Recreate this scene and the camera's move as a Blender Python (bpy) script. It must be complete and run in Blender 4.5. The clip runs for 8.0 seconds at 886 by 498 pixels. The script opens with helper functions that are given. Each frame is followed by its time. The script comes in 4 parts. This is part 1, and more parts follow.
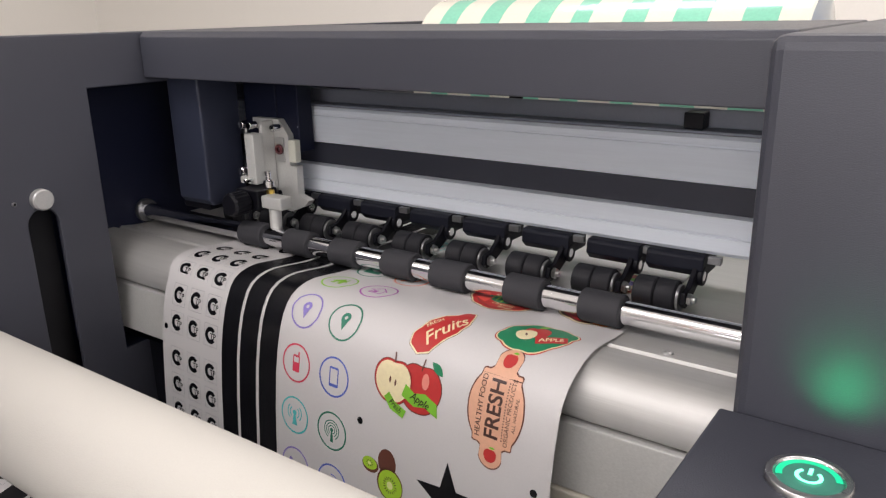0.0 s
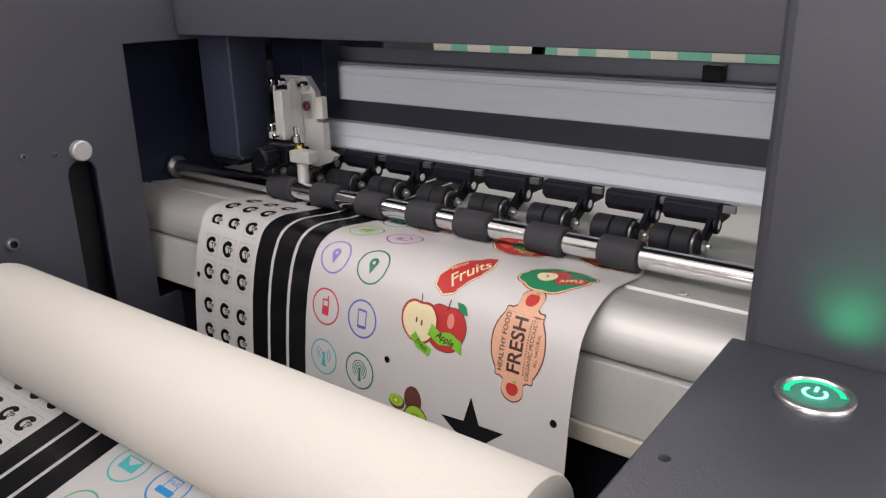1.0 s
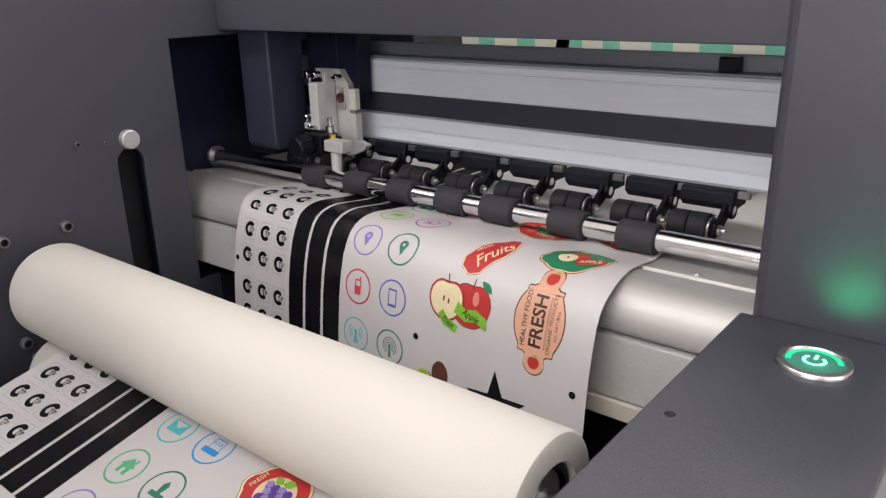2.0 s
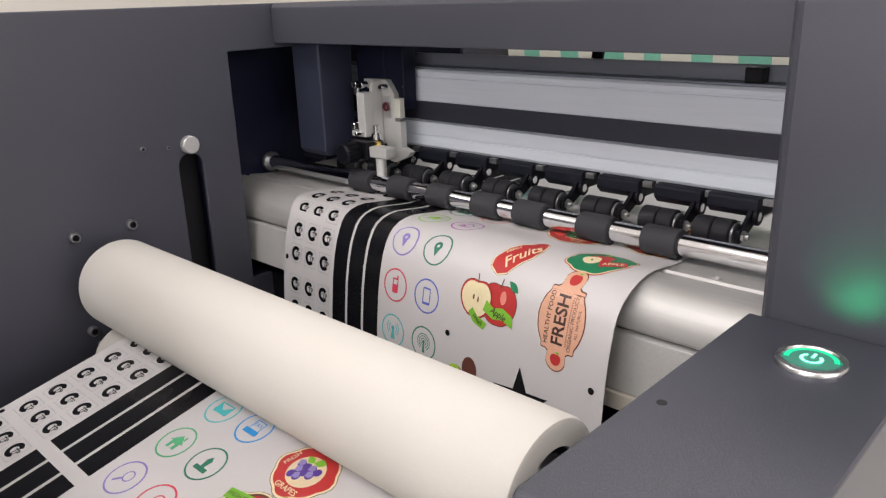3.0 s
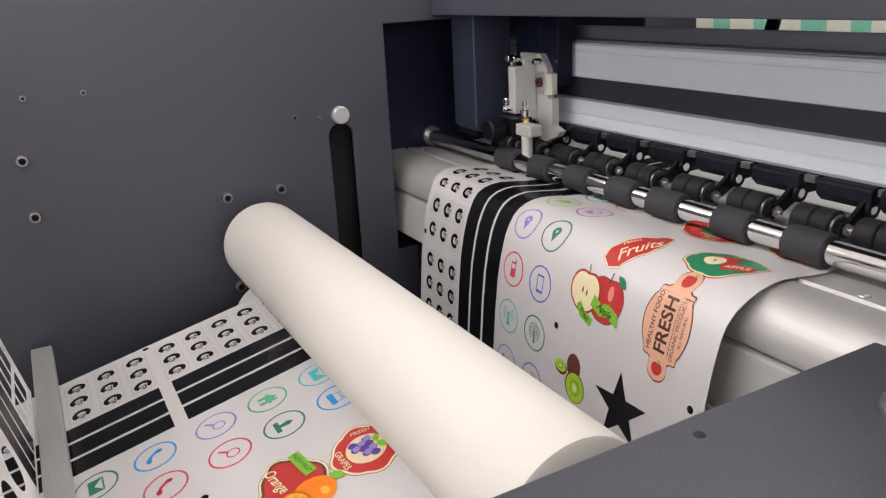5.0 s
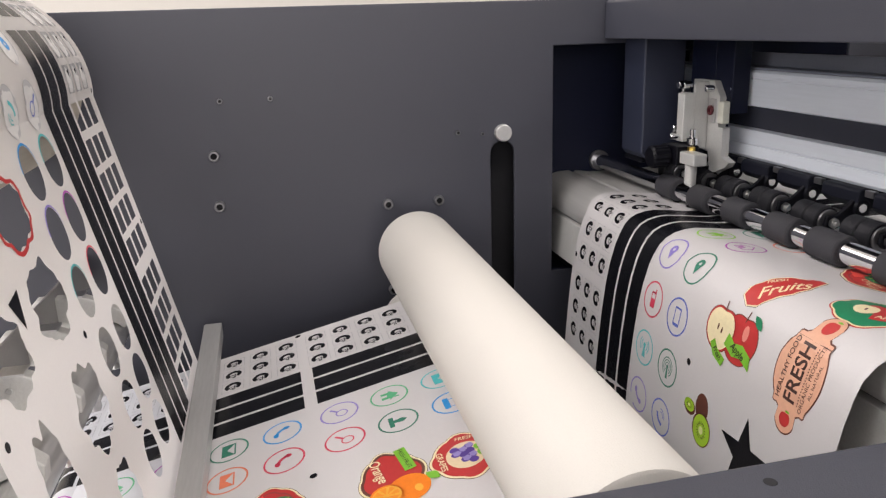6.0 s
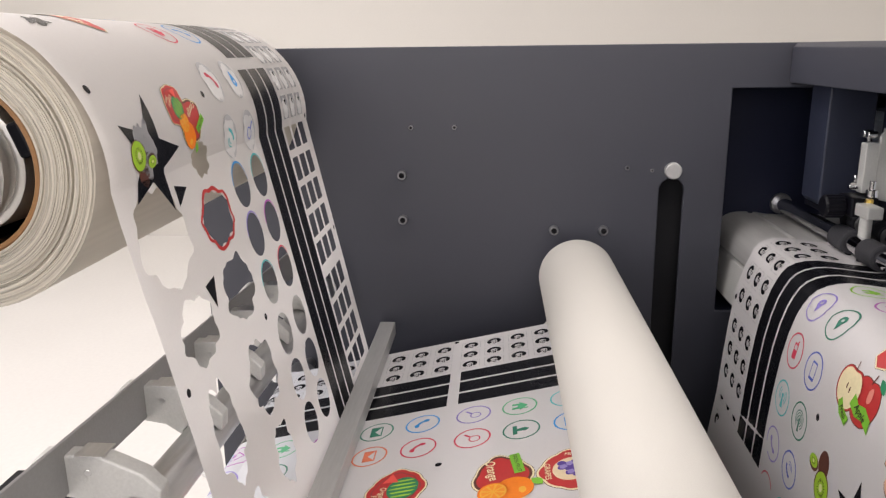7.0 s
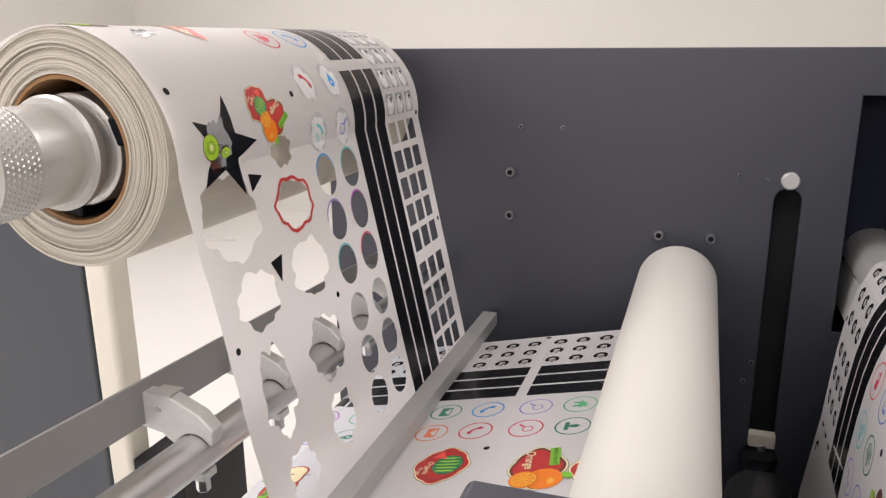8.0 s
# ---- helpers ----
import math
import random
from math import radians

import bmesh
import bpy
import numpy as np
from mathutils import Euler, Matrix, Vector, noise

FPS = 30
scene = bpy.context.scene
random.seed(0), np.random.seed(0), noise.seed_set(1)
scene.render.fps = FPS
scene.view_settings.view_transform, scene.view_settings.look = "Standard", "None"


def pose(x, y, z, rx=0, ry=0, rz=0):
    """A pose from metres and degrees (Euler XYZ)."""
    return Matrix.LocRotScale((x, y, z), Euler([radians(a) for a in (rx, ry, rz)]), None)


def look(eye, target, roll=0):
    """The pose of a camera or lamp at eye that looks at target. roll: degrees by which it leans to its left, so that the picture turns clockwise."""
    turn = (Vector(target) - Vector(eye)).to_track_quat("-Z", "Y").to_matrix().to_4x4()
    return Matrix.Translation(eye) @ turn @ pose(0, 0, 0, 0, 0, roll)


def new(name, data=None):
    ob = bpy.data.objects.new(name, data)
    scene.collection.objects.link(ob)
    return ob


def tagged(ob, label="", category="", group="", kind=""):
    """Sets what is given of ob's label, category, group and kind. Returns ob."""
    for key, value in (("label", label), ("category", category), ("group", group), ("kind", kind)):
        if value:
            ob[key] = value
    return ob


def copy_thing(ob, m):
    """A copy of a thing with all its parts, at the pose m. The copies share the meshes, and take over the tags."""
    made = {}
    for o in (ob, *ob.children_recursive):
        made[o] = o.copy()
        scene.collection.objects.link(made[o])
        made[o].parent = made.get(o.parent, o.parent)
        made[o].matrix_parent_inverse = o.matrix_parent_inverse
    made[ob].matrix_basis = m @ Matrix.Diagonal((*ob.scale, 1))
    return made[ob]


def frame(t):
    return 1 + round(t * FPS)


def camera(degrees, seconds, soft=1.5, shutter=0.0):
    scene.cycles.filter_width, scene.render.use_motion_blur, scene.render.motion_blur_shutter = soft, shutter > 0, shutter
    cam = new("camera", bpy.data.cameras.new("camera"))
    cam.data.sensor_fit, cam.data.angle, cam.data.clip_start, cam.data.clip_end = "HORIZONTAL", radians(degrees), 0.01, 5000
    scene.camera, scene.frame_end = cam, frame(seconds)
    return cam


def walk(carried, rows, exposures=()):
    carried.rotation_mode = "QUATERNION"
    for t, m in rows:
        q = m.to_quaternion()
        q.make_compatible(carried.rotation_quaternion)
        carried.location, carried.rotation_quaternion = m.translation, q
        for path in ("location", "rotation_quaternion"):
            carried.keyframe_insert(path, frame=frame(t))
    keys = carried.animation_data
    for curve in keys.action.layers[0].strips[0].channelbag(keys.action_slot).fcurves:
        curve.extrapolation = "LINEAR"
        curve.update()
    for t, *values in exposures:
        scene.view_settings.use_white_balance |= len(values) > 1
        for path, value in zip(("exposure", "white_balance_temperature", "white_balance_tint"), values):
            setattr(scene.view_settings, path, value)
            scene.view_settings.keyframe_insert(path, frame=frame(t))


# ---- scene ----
cam = camera(60.3, 8.0, soft=1.3)
PATH = [
    (0, (0.556, -0.27, 1.226), (-0.56, 1.279, 0.631), -1.2),
    (0.5, (0.557, -0.284, 1.22), (-0.561, 1.249, 0.588), -1.1),
    (1, (0.564, -0.296, 1.214), (-0.566, 1.22, 0.564), -1.0),
    (1.5, (0.57, -0.309, 1.213), (-0.579, 1.188, 0.552), -1.1),
    (3, (0.616, -0.326, 1.217), (-0.698, 1.043, 0.587), -1.9),
    (3.5, (0.63, -0.315, 1.216), (-0.765, 0.971, 0.583), -2.3),
    (4, (0.641, -0.302, 1.214), (-0.84, 0.879, 0.57), -2.6),
    (5.5, (0.652, -0.221, 1.199), (-1.123, 0.461, 0.579), -2.7),
    (6, (0.668, -0.21, 1.196), (-1.205, 0.213, 0.635), -1.9),
    (6.5, (0.677, -0.2, 1.201), (-1.253, -0.057, 0.697), -1.0),
    (7, (0.721, -0.166, 1.214), (-1.208, -0.3, 0.705), -0.7),
    (7.5, (0.726, -0.107, 1.219), (-1.154, -0.544, 0.698), -0.6),
    (8, (0.733, -0.076, 1.223), (-1.093, -0.7, 0.696), -0.4),
]
walk(cam, [(t, look(eye, target, roll)) for t, eye, target, roll in PATH], [(0.0, 0.0), (3.0, 0.09), (4.2, 0.14), (6.0, 0.12), (7.0, -0.03), (8.0, -0.05)])

# ---- light and exposure ----
world = bpy.data.worlds.new("room_light")
scene.world = world
world.use_nodes = True
world.node_tree.nodes["Background"].inputs["Color"].default_value = (1.0, 0.97, 0.93, 1)
world.node_tree.nodes["Background"].inputs["Strength"].default_value = 0.3
scene.view_settings.exposure = 0.0


def ceiling_fill(x, y, sx, sy, power):
    data = bpy.data.lights.new("ceiling_fill", "AREA")
    data.shape, data.size, data.size_y, data.energy = "RECTANGLE", sx, sy, power
    data.color = (1.0, 0.945, 0.95)
    ob = new("ceiling_fill", data)
    ob.matrix_world = pose(x, y, 2.93)
    return ob


# unseen fill lights under the ceiling; the last one brightens faces towards +y
ceiling_fill(0.4, -1.6, 1.8, 0.8, 34)
ceiling_fill(2.2, 0.4, 0.8, 1.8, 18)
ceiling_fill(-2.0, -1.8, 1.2, 0.8, 30)
ceiling_fill(0.2, 1.3, 1.8, 0.6, 24)

# soft fill lights added at the east and south walls, as wide as windows
for wx, wy, turn, wide, power in ((4.12, -1.2, 90, 3.6, 52), (0.6, -4.12, 0, 2.6, 62)):
    data = bpy.data.lights.new("wall_fill", "AREA")
    data.shape, data.size, data.size_y, data.energy, data.color = "RECTANGLE", wide, 1.5, power, (1.0, 0.965, 1.0)
    new("wall_fill", data).matrix_world = pose(wx, wy, 1.85, 90, 0, turn)

# the lit power button throws its green light up the column behind it
data = bpy.data.lights.new("button_lamp", "SPOT")
data.energy, data.color, data.spot_size, data.spot_blend, data.shadow_soft_size = 0.08, (0.0, 1.0, 0.40), radians(75), 1.0, 0.004
new("button_lamp", data).matrix_world = look((0.522, 0.006, 1.0605), (0.527, 0.044, 1.089))


# ---- materials ----
def mat(name, color, rough=0.5, metal=0.0, vary=0.06, scale=40.0, bump=0.0, bump_scale=400.0, coat=0.0, stretch=(1, 1, 1), emit=0.0, spec=0.5):
    """A surface with stains at a large scale and grain at a small one."""
    m = bpy.data.materials.new(name)
    m.use_nodes = True
    nt = m.node_tree
    b = nt.nodes["Principled BSDF"]
    tc = nt.nodes.new("ShaderNodeTexCoord")
    mp = nt.nodes.new("ShaderNodeMapping")
    mp.inputs["Scale"].default_value = stretch
    nt.links.new(tc.outputs["Object"], mp.inputs["Vector"])
    n1, n2 = nt.nodes.new("ShaderNodeTexNoise"), nt.nodes.new("ShaderNodeTexNoise")
    n1.inputs["Scale"].default_value, n1.inputs["Detail"].default_value = scale * 0.25, 4
    n2.inputs["Scale"].default_value, n2.inputs["Detail"].default_value = bump_scale, 3
    for n in (n1, n2):
        nt.links.new(mp.outputs["Vector"], n.inputs["Vector"])
    ramp = nt.nodes.new("ShaderNodeMapRange")
    ramp.inputs["From Min"].default_value, ramp.inputs["From Max"].default_value = 0.3, 0.7
    ramp.inputs["To Min"].default_value, ramp.inputs["To Max"].default_value = 1 - vary, 1 + vary
    nt.links.new(n1.outputs["Fac"], ramp.inputs["Value"])
    grain = nt.nodes.new("ShaderNodeMapRange")
    grain.inputs["From Min"].default_value, grain.inputs["From Max"].default_value = 0.3, 0.7
    grain.inputs["To Min"].default_value, grain.inputs["To Max"].default_value = 1 - vary * 0.6, 1 + vary * 0.6
    nt.links.new(n2.outputs["Fac"], grain.inputs["Value"])
    mul = nt.nodes.new("ShaderNodeMath")
    mul.operation = "MULTIPLY"
    nt.links.new(ramp.outputs["Result"], mul.inputs[0])
    nt.links.new(grain.outputs["Result"], mul.inputs[1])
    sc = nt.nodes.new("ShaderNodeVectorMath")
    sc.operation = "SCALE"
    sc.inputs[0].default_value = color
    nt.links.new(mul.outputs["Value"], sc.inputs["Scale"])
    nt.links.new(sc.outputs["Vector"], b.inputs["Base Color"])
    rr = nt.nodes.new("ShaderNodeMapRange")
    rr.inputs["From Min"].default_value, rr.inputs["From Max"].default_value = 0.3, 0.7
    rr.inputs["To Min"].default_value, rr.inputs["To Max"].default_value = max(0.02, rough * 0.85), min(1, rough * 1.15)
    nt.links.new(n1.outputs["Fac"], rr.inputs["Value"])
    nt.links.new(rr.outputs["Result"], b.inputs["Roughness"])
    b.inputs["Metallic"].default_value = metal
    b.inputs["Coat Weight"].default_value = coat
    b.inputs["Specular IOR Level"].default_value = spec
    if bump:
        bp = nt.nodes.new("ShaderNodeBump")
        bp.inputs["Strength"].default_value, bp.inputs["Distance"].default_value = bump, 0.0006
        nt.links.new(n2.outputs["Fac"], bp.inputs["Height"])
        nt.links.new(bp.outputs["Normal"], b.inputs["Normal"])
    if emit:
        b.inputs["Emission Color"].default_value = (*color, 1)
        b.inputs["Emission Strength"].default_value = emit
    return m


GREY = mat("grey_powder_coat", (0.0435, 0.0455, 0.0595), 0.42, 0, 0.06, 12, 0.25, 1500, spec=0.5)
NAVY = mat("navy_powder_coat", (0.005, 0.007, 0.021), 0.45, 0, 0.05, 12, 0.25, 1500, spec=0.22)
BLACK = mat("black_plastic", (0.005, 0.005, 0.008), 0.42, 0, 0.15, 60, 0.15, 900, spec=0.2)
HOLE = mat("unlit_inside", (0.006, 0.006, 0.008), 0.8)
RUBBER = mat("dark_grey_rubber", (0.042, 0.042, 0.048), 0.7, 0, 0.08, 80, 0.35, 1800, spec=0.3)
WHEEL = mat("black_rubber", (0.014, 0.014, 0.018), 0.6, 0, 0.08, 80, 0.35, 1800, spec=0.35)
CHROME = mat("chromed_steel", (0.78, 0.78, 0.8), 0.1, 1.0, 0.03, 30)
STEEL = mat("brushed_steel", (0.6, 0.6, 0.6), 0.3, 1.0, 0.08, 60, 0.2, 500, stretch=(0.1, 1, 1))
ALU = mat("anodised_aluminium", (0.62, 0.64, 0.67), 0.42, 0.75, 0.05, 25, 0.2, 300, stretch=(0.05, 1, 1))
RAIL = mat("pale_anodised_extrusion", (0.71, 0.755, 0.825), 0.36, 0.0, 0.04, 25, 0.1, 500, stretch=(0.05, 1, 1))
CASTING = mat("silver_painted_casting", (0.6, 0.6, 0.58), 0.45, 0.3, 0.07, 60, 0.3, 700)
PEEL = mat("matt_aluminium_bar", (0.5, 0.5, 0.49), 0.45, 0.6, 0.07, 60, 0.25, 500, stretch=(0.1, 1, 1))
CREAMPAINT = mat("cream_painted_metal", (0.66, 0.62, 0.53), 0.5, 0, 0.05, 30)
ROLLWHITE = mat("cream_silicone_roller", (0.575, 0.555, 0.51), 0.62, 0, 0.025, 20, 0.3, 1400)
PAPER = mat("white_label_paper", (0.595, 0.58, 0.58), 0.45, 0, 0.02, 20, 0.08, 900)
WASTEPAPER = mat("thin_waste_paper", (0.8, 0.78, 0.77), 0.5, 0, 0.03, 25, 0.1, 700)
nt = WASTEPAPER.node_tree
thin, mix = nt.nodes.new("ShaderNodeBsdfTranslucent"), nt.nodes.new("ShaderNodeMixShader")
thin.inputs["Color"].default_value = (0.8, 0.77, 0.75, 1)
mix.inputs["Fac"].default_value = 0.4
nt.links.new(nt.nodes["Principled BSDF"].outputs["BSDF"], mix.inputs[1])
nt.links.new(thin.outputs["BSDF"], mix.inputs[2])
nt.links.new(mix.outputs["Shader"], nt.nodes["Material Output"].inputs["Surface"])
LINER = mat("grey_release_liner", (0.62, 0.63, 0.66), 0.3, 0, 0.03, 20, 0.05, 900)
INK_BLACK = mat("black_print", (0.006, 0.006, 0.008), 0.25, 0, 0.15, 40, spec=0.35)
BOLT = mat("dull_zinc_bolt", (0.27, 0.27, 0.28), 0.34, 0.9, 0.1, 80)
STRIP = mat("dark_grey_strip", (0.03, 0.033, 0.05), 0.5, 0, 0.06, 30)
UPPER = mat("blue_grey_sheet", (0.22, 0.235, 0.285), 0.4, 0.2, 0.05, 20)
BRASS = mat("brass", (0.7, 0.5, 0.12), 0.3, 1.0)
CARD = mat("brown_cardboard", (0.3, 0.16, 0.07), 0.8, 0, 0.15, 80, 0.4, 700)
WALLPAINT = mat("cream_wall_paint", (0.74, 0.715, 0.67), 0.8, 0, 0.02, 3, 0.2, 120)
CEILPAINT = mat("white_ceiling_paint", (0.82, 0.8, 0.77), 0.85, 0, 0.02, 3)
FLOORMAT = mat("white_floor_tile", (0.82, 0.8, 0.77), 0.3, 0, 0.03, 4, 0.05, 60)
BLUE = mat("blue_plastic", (0.03, 0.16, 0.45), 0.4)
DARKWALL = mat("slate_grey_cabinet", (0.045, 0.05, 0.06), 0.5, 0, 0.05, 6)
INKS = {}


def ink(r, g, b):
    key = (r, g, b)
    if key not in INKS:
        INKS[key] = mat("print_ink", key, 0.4, 0, 0.06, 60)
    return INKS[key]


# ---- mesh helpers ----
def part(name, bm, material, parent=None, label="", smooth=False):
    me = bpy.data.meshes.new(name)
    if smooth:
        for f in bm.faces:
            f.smooth = True
    bm.to_mesh(me)
    bm.free()
    if smooth:
        me.set_sharp_from_angle(angle=radians(38))
    me.materials.append(material)
    ob = new(name, me)
    if parent:
        ob.parent = parent
    if label:
        ob["label"] = label
    return ob


def thing(name, label, category, group="", at=(0, 0, 0)):
    ob = new(name)
    ob.location = at
    ob.empty_display_size = 0.02
    return tagged(ob, label, category, group)


def box(x0, x1, y0, y1, z0, z1, bevel=0.001, seg=2, bm=None):
    own = bmesh.new()
    bmesh.ops.create_cube(own, size=1, matrix=Matrix.Translation(((x0 + x1) / 2, (y0 + y1) / 2, (z0 + z1) / 2)) @ Matrix.Diagonal((x1 - x0, y1 - y0, z1 - z0, 1)))
    if bevel:
        bmesh.ops.bevel(own, geom=own.edges[:], offset=bevel, segments=seg, affect="EDGES", profile=0.5)
    return merge(bm, own)


def merge(bm, own):
    if bm is None:
        return own
    me = bpy.data.meshes.new("tmp")
    own.to_mesh(me)
    own.free()
    bm.from_mesh(me)
    bpy.data.meshes.remove(me)
    return bm


AXES = {"x": Matrix.Rotation(radians(90), 4, "Y"), "y": Matrix.Rotation(radians(-90), 4, "X"), "z": Matrix.Identity(4)}


def lathe(profile, axis="x", at=(0, 0, 0), seg=40, bm=None, close=True):
    """Turns (along, radius) pairs about an axis through at."""
    own = bmesh.new()
    rings = []
    for a, r in profile:
        if r < 1e-6:
            rings.append([own.verts.new((0, 0, a))])
        else:
            rings.append([own.verts.new((r * math.cos(2 * math.pi * i / seg), r * math.sin(2 * math.pi * i / seg), a)) for i in range(seg)])
    for p, q in zip(rings, rings[1:]):
        for i in range(seg):
            j = (i + 1) % seg
            if len(p) == 1 and len(q) == 1:
                continue
            if len(p) == 1:
                own.faces.new((p[0], q[i], q[j]))
            elif len(q) == 1:
                own.faces.new((p[i], p[j], q[0]))
            else:
                own.faces.new((p[i], p[j], q[j], q[i]))
    bmesh.ops.recalc_face_normals(own, faces=own.faces[:])
    own.transform(Matrix.Translation(at) @ AXES[axis])
    return merge(bm, own)


def cyl(a0, a1, r, axis="x", at=(0, 0, 0), seg=32, bev=0.0006, bm=None):
    return lathe([(a0, 0), (a0, r - bev), (a0 + bev, r), (a1 - bev, r), (a1, r - bev), (a1, 0)], axis, at, seg, bm)


def tube(a0, a1, r, ri, axis="x", at=(0, 0, 0), seg=40, bev=0.0008, bm=None):
    return lathe([(a0, ri), (a0, r - bev), (a0 + bev, r), (a1 - bev, r), (a1, r - bev), (a1, ri), (a0, ri)], axis, at, seg, bm)


def fill(loops):
    """A flat mesh in the plane, with holes where loops lie inside the first."""
    from mathutils.geometry import tessellate_polygon
    pts = [Vector((x, y, 0)) for lp in loops for x, y in lp]
    tris = tessellate_polygon([[Vector((x, y, 0)) for x, y in lp] for lp in loops])
    bm = bmesh.new()
    vs = [bm.verts.new(p) for p in pts]
    for t in tris:
        if len(set(t)) == 3:
            try:
                bm.faces.new([vs[i] for i in t])
            except ValueError:
                pass
    return bm


def prism(loops, x0, x1, bev=0.0):
    """Extrudes loops drawn in (y, z) along x from x0 to x1."""
    bm = fill(loops)
    bmesh.ops.dissolve_limit(bm, angle_limit=0.01, verts=bm.verts[:], edges=bm.edges[:])
    r = bmesh.ops.extrude_face_region(bm, geom=bm.faces[:])
    bmesh.ops.translate(bm, vec=(0, 0, x1 - x0), verts=[v for v in r["geom"] if isinstance(v, bmesh.types.BMVert)])
    bm.transform(Matrix(((0, 0, 1, x0), (1, 0, 0, 0), (0, 1, 0, 0), (0, 0, 0, 1))))
    bmesh.ops.recalc_face_normals(bm, faces=bm.faces[:])
    if bev:
        es = [e for e in bm.edges if len(e.link_faces) == 2 and e.calc_face_angle(0) > 0.7]
        bmesh.ops.bevel(bm, geom=es, offset=bev, segments=2, affect="EDGES", profile=0.5)
    return bm


def rect(x0, x1, y0, y1, r=0.0, n=6):
    if r <= 0:
        return [(x0, y0), (x1, y0), (x1, y1), (x0, y1)]
    out = []
    for cx, cy, a in ((x1 - r, y0 + r, -90), (x1 - r, y1 - r, 0), (x0 + r, y1 - r, 90), (x0 + r, y0 + r, 180)):
        for i in range(n + 1):
            t = radians(a + 90 * i / n)
            out.append((cx + r * math.cos(t), cy + r * math.sin(t)))
    return out


def oval(cx, cy, rx, ry=None, n=36, a0=0, a1=360):
    ry = ry or rx
    full = a1 - a0 == 360
    return [(cx + rx * math.cos(radians(a0 + (a1 - a0) * i / (n if full else n - 1))), cy + ry * math.sin(radians(a0 + (a1 - a0) * i / (n if full else n - 1)))) for i in range(n)]


def blob(cx, cy, rx, ry, amp, seed, n=48, lobes=5):
    rnd = random.Random(seed)
    ph = [rnd.uniform(0, 6.28) for _ in range(4)]
    out = []
    for i in range(n):
        a = 2 * math.pi * i / n
        k = 1 + amp * (0.5 * math.sin(lobes * a + ph[0]) + 0.35 * math.sin((lobes + 3) * a + ph[1]) + 0.25 * math.sin(11 * a + ph[2]) + 0.12 * math.sin(17 * a + ph[3]))
        out.append((cx + rx * k * math.cos(a), cy + ry * k * math.sin(a)))
    return out


# ---- room ----
def room():
    x0, x1, y0, y1, h = -4.2, 4.2, -4.2, 2.6, 3.0
    tagged(part("floor", box(x0, x1, y0, y1, -0.1, 0, 0), FLOORMAT), "glossy white tiled workshop floor", "floor", kind="structure")
    tagged(part("ceiling", box(x0, x1, y0, y1, h, h + 0.1, 0), CEILPAINT), "plain white painted ceiling", "ceiling", kind="structure")
    for n, b in (("wall_north", (x0, x1, y1, y1 + 0.1)), ("wall_south", (x0, x1, y0 - 0.1, y0)), ("wall_west", (x0 - 0.1, x0, y0, y1)), ("wall_east", (x1, x1 + 0.1, y0, y1))):
        tagged(part(n, box(*b, 0, h, 0), WALLPAINT), "plain cream painted workshop wall", "wall", kind="structure")


room()


def window(name, m, wide, high):
    """A plain window frame, out of view, put round an added fill light on the wall."""
    t = tagged(new(name), "plain white frame, unseen, round an added fill light", "window", kind="structure")
    bars = [(-wide / 2 - 0.06, wide / 2 + 0.06, s * (high / 2 + 0.03) - 0.03, s * (high / 2 + 0.03) + 0.03) for s in (-1, 1)]
    bars += [(s * (wide / 2 + 0.03) - 0.03, s * (wide / 2 + 0.03) + 0.03, -high / 2, high / 2) for s in (-1, 1)]
    for x0, x1, z0, z1 in bars:
        bm = box(x0, x1, -0.04, 0.04, z0, z1, 0.004)
        part("window_frame", bm, CEILPAINT, t)
    t.matrix_world = m


window("fill_window_1", pose(4.15, -1.2, 1.85, 0, 0, 90), 3.6, 1.5)
window("fill_window_2", pose(0.6, -4.15, 1.85), 2.6, 1.5)

# ---- the machine's frame ----
TOP, BEAM_Y, BEAM_Z = 1.2155, 0.098, 1.1805
DESK = 1.057
machine = thing("label_cutting_machine", "dark grey powder-coated roll label cutting machine", "machine")


def slot_loop(y, z0, z1, r):
    return [(y + r * math.cos(radians(a)), z1 - r + r * math.sin(radians(a))) for a in range(0, 181, 15)] + [(y + r * math.cos(radians(a)), z0 + r + r * math.sin(radians(a))) for a in range(180, 361, 15)]


side_panel = part("side_panel", prism([[(-0.455, 0.0), (0.62, 0.0), (0.62, TOP), (-0.455, TOP)], rect(0.049, 0.36, 0.963, 1.176), slot_loop(0, 0.80, 1.0935, 0.0115)], -0.004, 0, 0.0008), GREY, machine, "dark grey side plate")
part("top_flange", box(-0.03, -0.0042, -0.455, 0.62, TOP - 0.003, TOP, 0.001), GREY, machine)
part("inner_wall", prism([[(-0.40, 0.0), (0.62, 0.0), (0.62, 1.21), (-0.40, 1.21)]], -0.072, -0.068), NAVY, machine, "dark navy inner side plate")
part("recess_floor", box(-0.068, -0.004, 0.049, 0.36, 0.955, 0.9625, 0.0005), NAVY, machine)
part("recess_roof", box(-0.068, -0.004, 0.049, 0.36, 1.1765, 1.182, 0.0005), NAVY, machine)
part("recess_cheek", box(-0.068, -0.004, 0.043, 0.0485, 0.958, 1.18, 0.0005), NAVY, machine)


